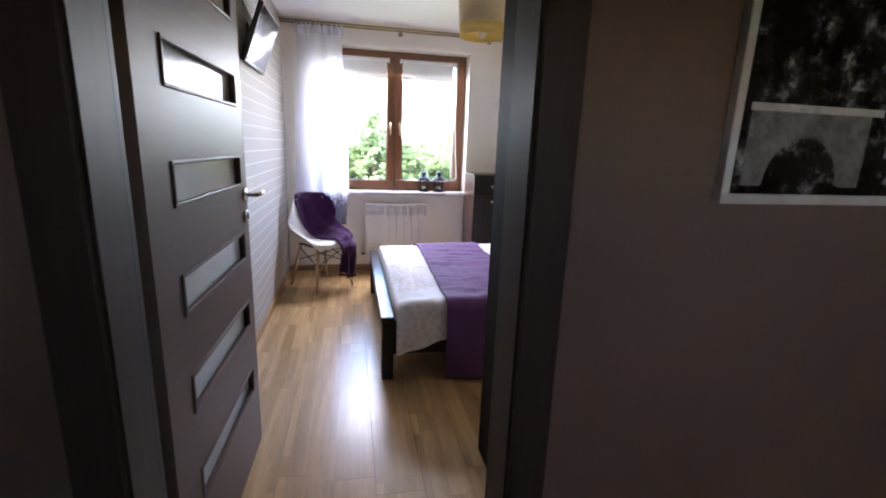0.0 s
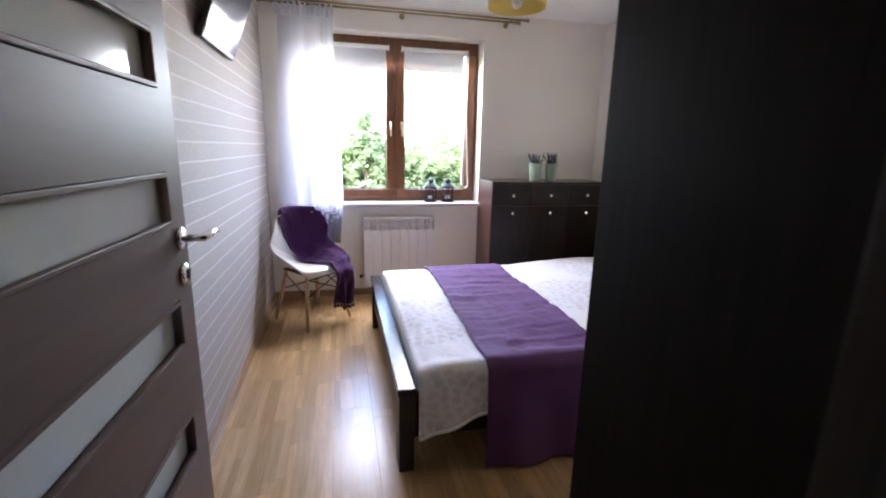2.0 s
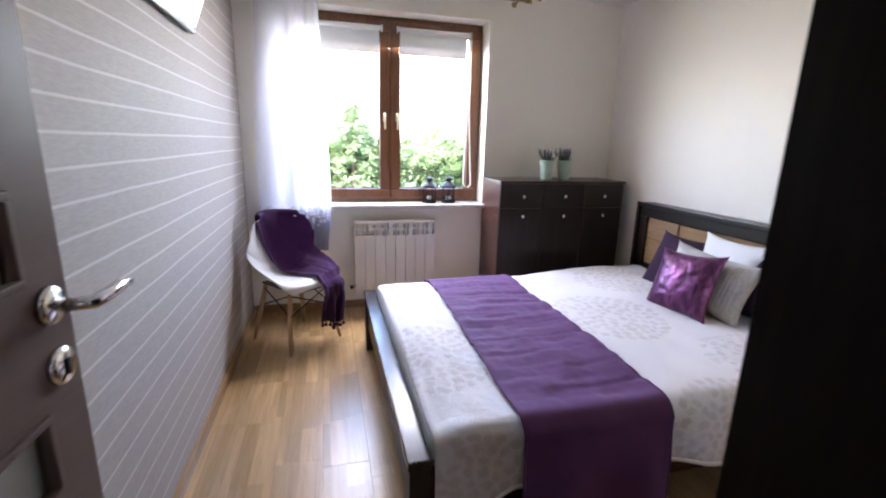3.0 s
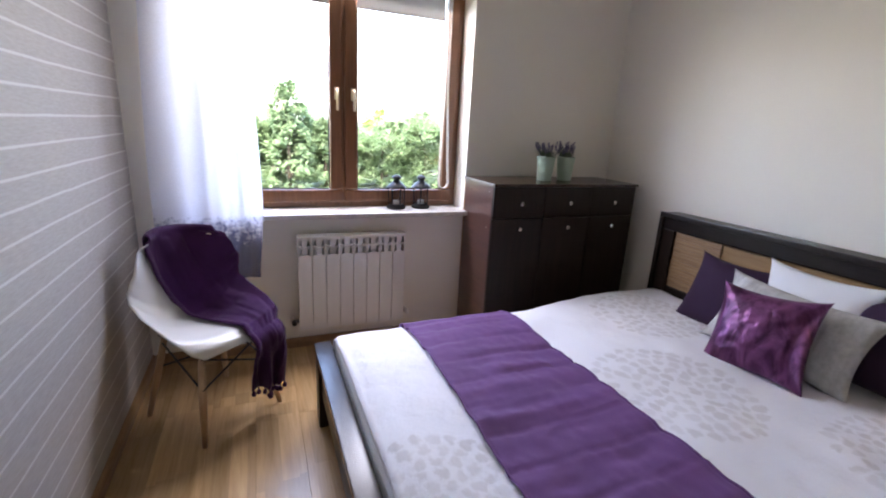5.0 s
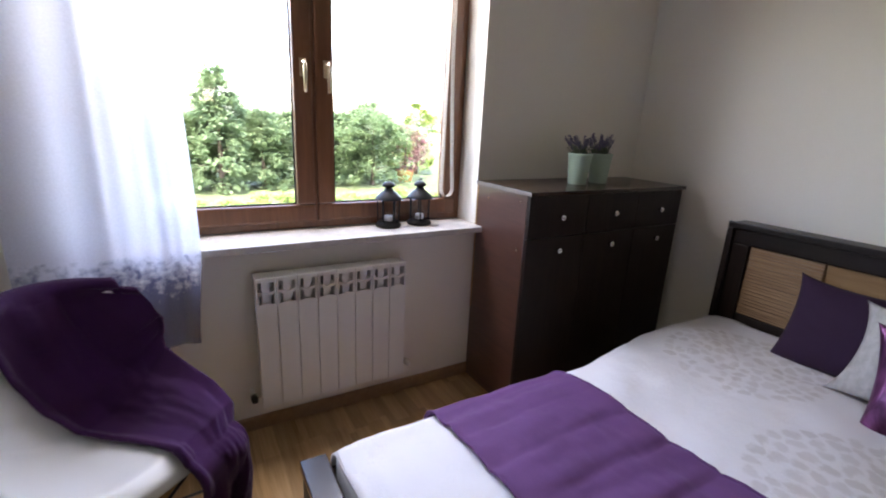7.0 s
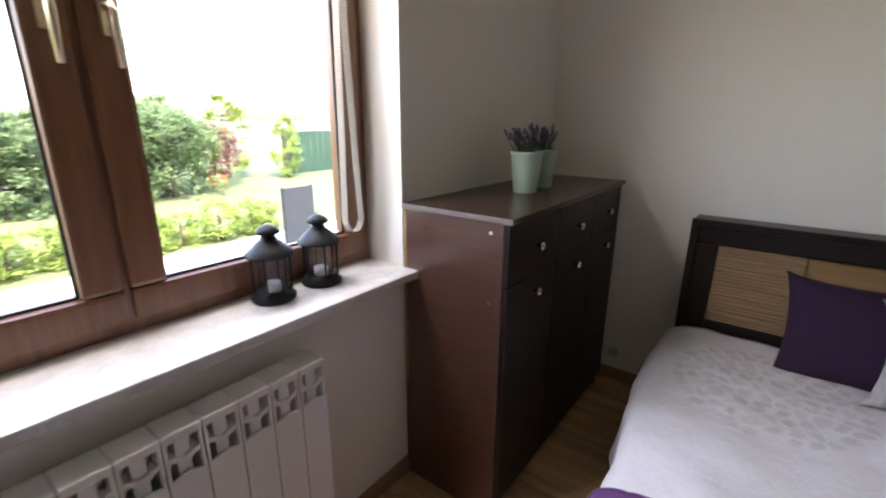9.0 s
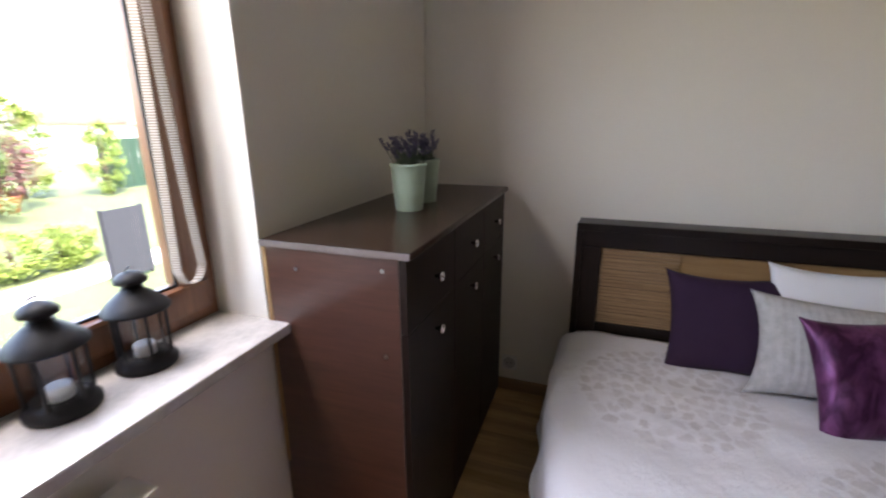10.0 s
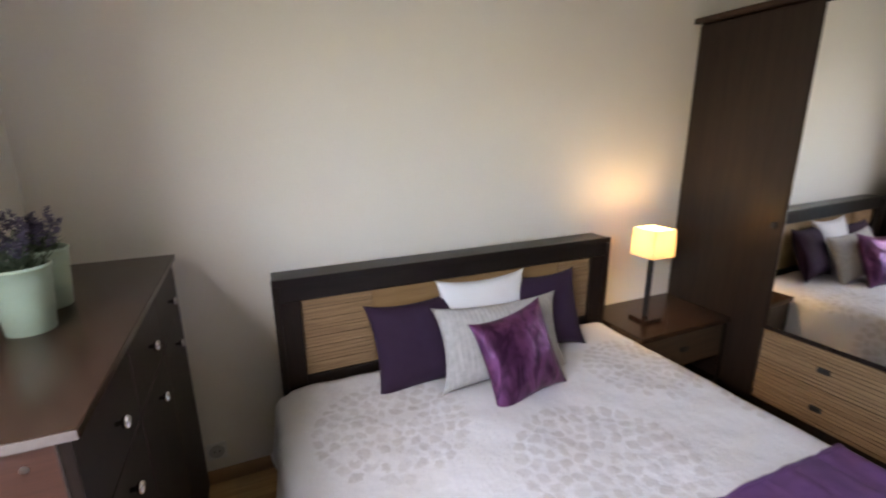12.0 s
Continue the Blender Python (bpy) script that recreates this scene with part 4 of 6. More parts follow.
def wardrobe():
    x0, x1, y0, y1, h = 0.815, 2.628, 3.345, 3.938, 2.075
    w = thing("wardrobe", "tall dark wenge wardrobe with mirror door and striped wood drawers", "wardrobe", ((x0 + x1) / 2, (y0 + y1) / 2, 0))
    t = 0.022
    part("side", boxes((x0 - 0.003, x0 + t - 0.003, y0, y1 + 0.068, 0, h - 0.031), bevel=0.002), WENGE_SIDE, w, "deep side panel")
    part("side", boxes((x1 - t, x1, y0, y1, 0, h - 0.031), bevel=0.002), WENGE, w)
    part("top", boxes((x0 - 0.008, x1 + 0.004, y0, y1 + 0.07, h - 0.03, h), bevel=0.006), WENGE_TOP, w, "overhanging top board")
    part("back", boxes((x0 + t, x1 - t, y0 + 0.002, y0 + 0.008, 0.06, h - 0.031)), WENGE, w)
    part("plinth", boxes((x0 + t, x1 - t, y1 - 0.03, y1 - 0.015, 0, 0.06)), WENGE, w)
    for xd in (1.43, 2.03):
        part("divider", boxes((xd - 0.009, xd + 0.009, y0 + 0.009, y1, 0.06, h - 0.031)), WENGE, w)
    part("bottom", boxes((x0 + t, x1 - t, y0 + 0.009, y1 - 0.031, 0.061, 0.08)), WENGE, w)
    for a, b, hx in ((2.034, x1 - 0.002, 2.07), (x0 + 0.002, 1.426, 1.39)):
        dr = part("door", boxes((a, b, y1 + 0.001, y1 + 0.02, 0.065, h - 0.034), bevel=0.002), GLOSSY, w, "plain dark door")
        part("handle", boxes((hx - 0.014, hx + 0.014, y1 + 0.0205, y1 + 0.034, 1.0, 1.03), bevel=0.003), BLACK, dr, "small dark metal pull")
    # the mirror door stands a touch ajar
    ajar = Matrix.Translation((1.434, y1 + 0.001, 0)) @ pose(0, 0, 0, 0, 0, 1.7) @ Matrix.Translation((-1.434, -y1 - 0.001, 0))
    bm = bmesh.new()
    box(bm, 1.434, 2.026, y1 + 0.001, y1 + 0.02, 0.475, h - 0.034, 0.002, ajar)
    dr = part("door", bm, WENGE, w, "mirror door")
    bm = bmesh.new()
    box(bm, 1.452, 2.008, y1 + 0.0205, y1 + 0.0245, 0.5, h - 0.06, 0.001, ajar)
    part("mirror", bm, MIRROR, dr, "clear mirror glass")
    rng = random.Random(8)
    for z0, z1 in ((0.272, 0.468), (0.068, 0.266)):
        f = part("drawer", boxes((1.434, 2.026, y1 + 0.001, y1 + 0.014, z0, z1), bevel=0.002), ZEBRA_X, w, "striped wood drawer front")
        z = z0 + 0.004
        while z < z1 - 0.012:
            hgt = rng.uniform(0.014, 0.024)
            part("slat", boxes((1.436, 2.024, y1 + 0.0145, y1 + 0.019 + rng.uniform(0, 0.005), z, min(z + hgt, z1 - 0.003)), bevel=0.002), ZEBRA_X, f)
            z += hgt + 0.003
        zc = (z0 + z1) / 2
        part("handle", boxes((1.705, 1.757, y1 + 0.0245, y1 + 0.036, zc - 0.013, zc + 0.013), bevel=0.003), BLACK, f, "small dark metal pull")


wardrobe()


def nightstand():
    x0, x1, y0, y1, h = 2.20, 2.62, 3.985, 4.64, 0.47
    n = thing("nightstand", "low dark nightstand with a striped wood drawer", "nightstand", ((x0 + x1) / 2, (y0 + y1) / 2, 0))
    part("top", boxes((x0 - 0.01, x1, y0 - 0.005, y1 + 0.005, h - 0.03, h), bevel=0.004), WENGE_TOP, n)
    for a, b in ((y0, y0 + 0.025), (y1 - 0.025, y1)):
        part("side", boxes((x0 + 0.005, x1, a, b, 0, h - 0.0305), bevel=0.002), WENGE, n)
    part("shelf", boxes((x0 + 0.01, x1, y0 + 0.026, y1 - 0.026, 0.08, 0.1)), WENGE_TOP, n)
    part("shelf", boxes((x0 + 0.03, x1, y0 + 0.026, y1 - 0.026, 0.22, 0.238)), WENGE_TOP, n)
    part("back", boxes((x1 - 0.012, x1 - 0.004, y0 + 0.026, y1 - 0.026, 0.101, 0.219)), WENGE, n)
    f = part("drawer", boxes((x0 + 0.004, x0 + 0.022, y0 + 0.028, y1 - 0.028, 0.242, h - 0.033), bevel=0.002), SHADEZEB, n, "striped wood drawer front")
    part("handle", boxes((x0 - 0.012, x0 + 0.0035, 4.29, 4.34, 0.33, 0.356), bevel=0.003), BLACK, f)


nightstand()


def table_lamp():
    x, y, z = 2.375, 4.43, 0.47
    l = thing("table_lamp", "lit table lamp with a square cream shade on the nightstand", "lamp", (x, y, z))
    part("base", boxes((x - 0.06, x + 0.06, y - 0.06, y + 0.06, z, z + 0.018), bevel=0.004), WENGE_TOP, l, "square dark base")
    part("stem", boxes((x - 0.011, x + 0.011, y - 0.011, y + 0.011, z + 0.0185, z + 0.40), bevel=0.002), BLACK, l, "slim dark stem")
    m, nt, b, out = nodes_of("lit_shade")
    b.inputs["Base Color"].default_value = (0.62, 0.52, 0.36, 1)
    b.inputs["Roughness"].default_value = 0.8
    v = coords(nt)
    col = ramp(nt, noise_tex(nt, v, 60.0), [(0.3, (1.0, 0.58, 0.27)), (0.7, (1.0, 0.64, 0.32))])
    nt.links.new(col, b.inputs["Emission Color"])
    b.inputs["Emission Strength"].default_value = 0.02
    tl = nt.nodes.new("ShaderNodeBsdfTranslucent")
    tl.inputs[0].default_value = (0.82, 0.66, 0.46, 1)
    mx = nt.nodes.new("ShaderNodeMixShader")
    mx.inputs[0].default_value = 0.4
    nt.links.new(b.outputs[0], mx.inputs[1])
    nt.links.new(tl.outputs[0], mx.inputs[2])
    nt.links.new(mx.outputs[0], out.inputs[0])
    bm = bmesh.new()
    lo, hi, z0, z1, e = 0.078, 0.074, z + 0.368, z + 0.515, 0.003
    rings = [[(sx * r, sy * r, zz) for sx, sy in ((-1, -1), (1, -1), (1, 1), (-1, 1))] for r, zz in ((lo, z0), (hi, z1), (hi - e, z1), (lo - e, z0))]
    vs = [[bm.verts.new((x + a, y + b2, c)) for a, b2, c in ring] for ring in rings]
    for i in range(4):
        p, q = vs[i], vs[(i + 1) % 4]
        for k in range(4):
            bm.faces.new((p[k], p[(k + 1) % 4], q[(k + 1) % 4], q[k]))
    bmesh.ops.recalc_face_normals(bm, faces=bm.faces[:])
    sh = part("shade", bm, m, l, "glowing cream cloth shade")
    sh.visible_shadow = True
    m2, nt2, b2, _ = nodes_of("bulb_glass")
    b2.inputs["Emission Color"].default_value = (1, 0.75, 0.45, 1)
    b2.inputs["Emission Strength"].default_value = 0.6
    bm = lathe(bmesh.new(), [(0.012, 0), (0.014, 0.02), (0.028, 0.05), (0.028, 0.065), (0.015, 0.085), (0.002, 0.09)], 16, at=(x, y, z + 0.4))
    bo = part("bulb", bm, m2, l, "", True)
    bo.visible_shadow = False
    bm = bmesh.new()
    tube(bm, [(x - 0.08, y, z + 0.395), (x + 0.08, y, z + 0.395)], 0.002, 6)
    part("shade_carrier", bm, BLACK, l)


table_lamp()


# ---- chair with throw ----
def shell_point(u, v):
    """A moulded seat shell in its own place: u across (-1 to 1), v from the front lip (0) to the top of the back (1)."""
    spine = [(0.235, 0.405), (0.225, 0.432), (0.18, 0.448), (0.08, 0.435), (-0.04, 0.425), (-0.12, 0.44), (-0.165, 0.50), (-0.19, 0.60), (-0.215, 0.71), (-0.232, 0.80), (-0.24, 0.825)]
    half = [0.14, 0.198, 0.228, 0.244, 0.246, 0.241, 0.238, 0.224, 0.202, 0.178, 0.135]
    rise = [-0.02, 0.0, 0.03, 0.08, 0.125, 0.152, 0.19, 0.21, 0.12, 0.0, -0.02]
    k = v * 10
    i = min(int(k), 9)
    f = k - i
    f = f * f * (3 - 2 * f) * 0.35 + f * 0.65

    def lerp(a, i_):
        return a[i_] * (1 - f) + a[i_ + 1] * f
    sy = spine[i][0] * (1 - f) + spine[i + 1][0] * f
    sz = spine[i][1] * (1 - f) + spine[i + 1][1] * f
    w, r = lerp(half, i), lerp(rise, i)
    c = abs(u) ** 2.3
    back = smooth(0.45, 0.8, v)
    w *= 1.06
    sy -= 0.035 * c * (1 - smooth(0.0, 0.3, v))
    return Vector((u * w, sy + back * 0.1 * c, sz + r * c * (1 - back * 0.7)))


CHAIR = pose(-0.034, 6.545, 0, 0, 0, -141)


def chair():
    c = thing("chair", "white moulded plastic shell chair on wooden dowel legs", "chair", (-0.034, 6.545, 0), -141)
    bm = bmesh.new()
    sheet(bm, 30, 44, lambda u, v: shell_point(u * 2 - 1, v))
    thick(bm, 0.006)
    part("shell", bm, WHITE_PL, c, "glossy white one-piece seat shell", True, True)
    for sx in (-1, 1):
        for sy in (-1, 1):
            bm = tube(bmesh.new(), [(sx * 0.13, 0.02 + sy * 0.13, 0.405), (sx * 0.165, 0.02 + sy * 0.165, 0.2), (sx * 0.2, 0.02 + sy * 0.205, 0.0)], [0.014, 0.016, 0.011], 12)
            part("leg", bm, BEECH, c, "", True, True)
    braces = [((-0.17, -0.15, 0.24), (0.15, 0.155, 0.37)), ((0.17, -0.15, 0.24), (-0.15, 0.155, 0.37)), ((-0.165, 0.19, 0.24), (0.145, 0.165, 0.37)), ((0.165, 0.19, 0.24), (-0.145, 0.165, 0.37)),
              ((-0.165, 0.19, 0.24), (-0.145, -0.115, 0.37)), ((0.165, 0.19, 0.24), (0.145, -0.115, 0.37))]
    for a, b in braces:
        part("brace", tube(bmesh.new(), [a, b], 0.0045, 8), BLACK, c, "black steel brace", True, True)
    for sx in (-1, 1):
        part("seat_mount", boxes((sx * 0.13 - 0.02, sx * 0.13 + 0.02, -0.13, 0.17, 0.398, 0.408), bevel=0.003), BLACK, c, "", False, True)


chair()


def throw():
    """A knitted throw over one half of the back and seat, hanging over the front corner."""
    bm = bmesh.new()

    def f(u, v):
        # u: 0 at the outer side, 1 at the edge that runs slantwise over the seat
        # v: 0 at the hem behind the back, over the top edge, down the back, across the seat, over the front edge and down
        rim = 0.98 - 1.08 * smooth(0.1, 0.56, v) ** 0.8
        across = -1.04 + (rim + 1.04) * u
        k_seat = smooth(0.12, 0.24, v)
        warp = 1.8 * noise.noise((across * 1.6, v * 4, 1))
        fold = 0.012 * math.sin(u * 11 + v * 6 + warp) + 0.016 * noise.noise((across * 3.2 + v * 3.5, v * 9, 2)) + 0.006 * noise.noise((u * 14, v * 20, 6))
        fold += 0.013 * smooth(0.84, 0.95, u) * (1 - smooth(0.97, 1.0, u))
        if v < 0.14:
            q = shell_point(max(-1.0, min(1.0, across)), 1.0)
            k = smooth(0.09, 0.14, v)
            arc = math.pi * (1 - k)
            p = Vector((q.x + min(0.0, across + 1.0) * 0.2, q.y + 0.032 * math.cos(arc), q.z + 0.014 + 0.026 * math.sin(arc) - 0.2 * max(0.0, 1 - v / 0.09)))
            nrm = Vector((0, math.cos(arc), math.sin(arc)))
        elif v < 0.64:
            k = (v - 0.14) / 0.50
            vv = 1.0 - k * 0.9
            q = shell_point(max(-1.0, min(1.0, across)), vv)
            over = max(0.0, -1.0 - across)
            p = q + Vector((-over * 0.2, 0.016 + 0.016 * (1 - smooth(0.05, 0.45, k)), 0.014 - over * 0.5))
            nrm = Vector((0, 0.7, 0.7))
        else:
            k = (v - 0.64) / 0.36
            e = shell_point(max(-1.0, min(1.0, across)), 0.1)
            r = 0.05
            arc = min(k / 0.2, 1.0) * math.pi / 2
            y = e.y + 0.010 + r * math.sin(arc) + 0.012 * min(k / 0.2, 1)
            z = e.z + 0.012 - r * (1 - math.cos(arc))
            x = e.x + min(0.0, across + 1.0) * 0.2
            if k > 0.2:
                drop = (k - 0.2) / 0.8
                z -= drop * (0.25 + 0.02 * math.sin(u * 5))
                x = x * (1 - 0.14 * drop) - 0.012 * drop + 0.014 * math.sin(u * 13) * drop
                y += 0.026 * math.sin(u * 11 + 1) * smooth(0.0, 0.5, drop) - 0.02 * drop
            p = Vector((x, y, z))
            nrm = Vector((0, 0.9, 0.3))
        return p + nrm * max(-0.004, fold * k_seat) + Vector((0, 0, 0.004 * noise.noise((u * 30, v * 60, 5)) if v > 0.97 else 0))
    front = sheet(bm, 56, 130, f)
    bm.normal_update()
    back = [[bm.verts.new(v.co - v.normal * 0.006) for v in row] for row in front]
    nu, nv = len(front) - 1, len(front[0]) - 1
    for i in range(nu):
        for j in range(nv):
            bm.faces.new((back[i][j], back[i][j + 1], back[i + 1][j + 1], back[i + 1][j]))
    edge = [(i, 0) for i in range(nu)] + [(nu, j) for j in range(nv)] + [(i, nv) for i in range(nu, 0, -1)] + [(0, j) for j in range(nv, 0, -1)]
    for (i, j), (k, l) in zip(edge, edge[1:] + edge[:1]):
        bm.faces.new((front[i][j], back[i][j], back[k][l], front[k][l]))
    bm.transform(CHAIR)
    bmesh.ops.recalc_face_normals(bm, faces=bm.faces[:])
    ob = solid("throw_blanket", bm, THROW, "dark purple knitted throw with pompom fringe draped over the white chair", "blanket", smooth=True)
    rng = random.Random(6)
    for k in range(11):
        q = CHAIR @ f(0.02 + 0.096 * k, 1.0)
        d = rng.uniform(0.016, 0.026)
        part("pompom", lathe(bmesh.new(), [(0.003, 0.012), (0.003, -d + 0.012), (0.009, -d + 0.008), (0.0115, -d), (0.009, -d - 0.009), (0.003, -d - 0.012)], 10, at=q), THROW, ob, "", True)
    return ob


throw()


# ---- radiator ----
def radiator():
    x0, x1, yf, yb, z0, z1 = 0.402, 1.043, 6.958, 7.035, 0.155, 0.725
    r = thing("radiator", "white aluminium sectional radiator on the wall under the sill", "radiator", ((x0 + x1) / 2, yb, z0))
    n = 8
    w = (x1 - x0) / n
    for i in range(n):
        a, b = x0 + i * w + 0.0015, x0 + (i + 1) * w - 0.0015
        bm = bmesh.new()
        # front plate with an arched top
        out = [(a, z0), (b, z0), (b, z1 - 0.115)]
        for k in range(1, 8):
            t = k / 8
            out.append((b + (a - b) * t, z1 - 0.115 + 0.008 * math.sin(math.pi * t)))
        out.append((a, z1 - 0.115))
        prism(bm, out, yf, yf + 0.007)
        sec = part("section", bm, ENAMEL, r)
        part("fin", boxes((a + 0.004, a + 0.008, yf + 0.0075, yb, z0 + 0.02, z1 - 0.02), (b - 0.008, b - 0.004, yf + 0.0075, yb, z0 + 0.02, z1 - 0.02),
                          ((a + b) / 2 - 0.014, (a + b) / 2 + 0.014, yf + 0.012, yb, z0 + 0.004, z1 - 0.02)), ENAMEL, sec)
        part("cap", boxes((a - 0.001, b + 0.001, yf - 0.002, yb, z1 - 0.02, z1), bevel=0.004), ENAMEL, sec)
        bm = bmesh.new()
        # a bent louvre across the open head, and the posts on both sides of it
        mid, lv = (a + b) / 2, z1 - 0.068
        for xa, xb, dz in ((a + 0.007, mid, -0.012), (b - 0.007, mid, -0.012)):
            bm2 = [bm.verts.new((x_, y_, z_)) for y_ in (yf + 0.004, yf + 0.04) for x_, z_ in ((xa, lv), (xb, lv + dz), (xb, lv + dz + 0.012), (xa, lv + 0.012))]
            for f_ in ((0, 1, 2, 3), (7, 6, 5, 4), (0, 4, 5, 1), (1, 5, 6, 2), (2, 6, 7, 3), (3, 7, 4, 0)):
                bm.faces.new([bm2[i_] for i_ in f_])
        box(bm, a + 0.007, b - 0.007, yf + 0.05, yf + 0.055, z1 - 0.115, z1 - 0.021)
        for xx in (a, b - 0.007):
            box(bm, xx, xx + 0.007, yf + 0.001, yf + 0.03, z1 - 0.115, z1 - 0.0205, 0.001)
        bmesh.ops.recalc_face_normals(bm, faces=bm.faces[:])
        part("louvre", bm, ENAMEL, sec)
    for x, s in ((x0, -1), (x1, 1)):
        v = part("valve", tube(bmesh.new(), [(x, 7.0, 0.195), (x + s * 0.035, 7.0, 0.195)], 0.011, 12), CHROME, r, "", True)
        part("pipe", tube(bmesh.new(), [(x + s * 0.028, 7.0, 0.195), (x + s * 0.028, 7.03, 0.195), (x + s * 0.028, 7.06, 0.195)], 0.009, 12), ENAMEL, v, "", True)
        part("valve_cap", tube(bmesh.new(), [(x + s * 0.028, 6.998, 0.195), (x + s * 0.028, 6.965, 0.195)], [0.014, 0.013], 14), WHITE_PL if s > 0 else BLACK, v, "", True)
    for x in (x0 + w, x1 - w):
        part("bracket", boxes((x - 0.01, x + 0.01, yb + 0.0005, 7.06, 0.6, 0.64)), ENAMEL, r)


radiator()


# ---- lanterns on the sill ----
LGLASS = glass("lantern_glass")
IRON = plain("lantern_metal", (0.016, 0.016, 0.018), 0.5, vary=0.25, relief=0.2, spec=0.25)


def lantern():
    """A small hexagonal lantern, built at the origin."""
    l = thing("lantern", "small black metal candle lantern with glass sides on the sill", "lantern", (0, 0, 0), group="lanterns on the sill")
    n = 6
    part("base", lathe(bmesh.new(), [(0.056, 0), (0.06, 0.004), (0.06, 0.014), (0.05, 0.02), (0.05, 0.026)], 24), IRON, l, "", True)
    for i in range(n):
        a = math.pi * 2 * (i + 0.5) / n
        p, q = (0.05 * math.cos(a), 0.05 * math.sin(a)), (0.052 * math.cos(a), 0.052 * math.sin(a))
        part("post", tube(bmesh.new(), [(*p, 0.026), (*q, 0.128)], 0.0031, 6), IRON, l)
        a2 = a + math.pi * 2 / n
        bm = bmesh.new()
        c = [Vector((r_ * math.cos(t), r_ * math.sin(t), z)) for t, z, r_ in ((a, 0.027, 0.047), (a2, 0.027, 0.047), (a2, 0.127, 0.0495), (a, 0.127, 0.0495))]
        nrm = (c[1] - c[0]).cross(c[3] - c[0]).normalized() * 0.0015
        lo, hi = [bm.verts.new(v) for v in c], [bm.verts.new(v - nrm) for v in c]
        bm.faces.new(lo)
        bm.faces.new(list(reversed(hi)))
        for k in range(4):
            bm.faces.new((lo[k], hi[k], hi[(k + 1) % 4], lo[(k + 1) % 4]))
        g = part("pane", bm, LGLASS, l, "clear glass side")
        g.visible_shadow = False
    roof = part("roof", lathe(bmesh.new(), [(0.052, 0.1275), (0.064, 0.13), (0.0635, 0.135), (0.05, 0.15), (0.03, 0.168), (0.022, 0.173), (0.021, 0.18)], 24), IRON, l, "domed black roof", True)
    part("chimney", lathe(bmesh.new(), [(0.017, 0.18), (0.017, 0.186), (0.03, 0.19), (0.031, 0.197), (0.022, 0.207), (0.006, 0.214)], 20), IRON, roof, "", True)
    ring = [(0.016 * math.cos(t), 0.0, 0.216 + 0.012 * math.sin(t) * 0.5) for t in [math.pi * k / 8 for k in range(9)]]
    part("ring", tube(bmesh.new(), ring, 0.0018, 6), IRON, roof)
    part("tealight", lathe(bmesh.new(), [(0.021, 0.026), (0.021, 0.05), (0.019, 0.052), (0.004, 0.05)], 20), WHITE_PL, l, "white tea light", True)
    return l


first = lantern()
first.matrix_basis = pose(1.034, 7.15, 0.847, 0, 0, 10)
copy_thing(first, pose(1.2, 7.152, 0.847, 0, 0, 38))


# ---- lavender pots on the dresser ----
def foliage_mat(name, dark, light, rough=0.6, through=0.25):
    m, nt, b, out = nodes_of(name)
    geo = nt.nodes.new("ShaderNodeNewGeometry")
    v = coords(nt)
    f = calc(nt, "ADD", calc(nt, "MULTIPLY", geo.outputs["Random Per Island"], 0.6), calc(nt, "MULTIPLY", noise_tex(nt, v, 1.5), 0.4))
    col = ramp(nt, f, [(0.2, dark), (0.8, light)])
    nt.links.new(col, b.inputs["Base Color"])
    b.inputs["Roughness"].default_value = rough
    tl = nt.nodes.new("ShaderNodeBsdfTranslucent")
    nt.links.new(col, tl.inputs[0])
    mx = nt.nodes.new("ShaderNodeMixShader")
    mx.inputs[0].default_value = through
    nt.links.new(b.outputs[0], mx.inputs[1])
    nt.links.new(tl.outputs[0], mx.inputs[2])
    nt.links.new(mx.outputs[0], out.inputs[0])
    return m


LEAF_L = foliage_mat("lavender_leaf", (0.08, 0.12, 0.08), (0.17, 0.22, 0.14))
BLOOM = foliage_mat("lavender_bloom", (0.1, 0.09, 0.16), (0.22, 0.195, 0.31))
SOIL = plain("soil", (0.03, 0.02, 0.015), 0.9, vary=0.3)


def leaf(bm, p, d, length, width, up=Vector((0, 0, 1))):
    s = d.cross(up)
    s = s.normalized() * width / 2 if s.length > 1e-4 else Vector((width / 2, 0, 0))
    a, b, c, e = bm.verts.new(p), bm.verts.new(p + d * length * 0.5 + s), bm.verts.new(p + d * length), bm.verts.new(p + d * length * 0.5 - s)
    bm.faces.new((a, b, c, e))


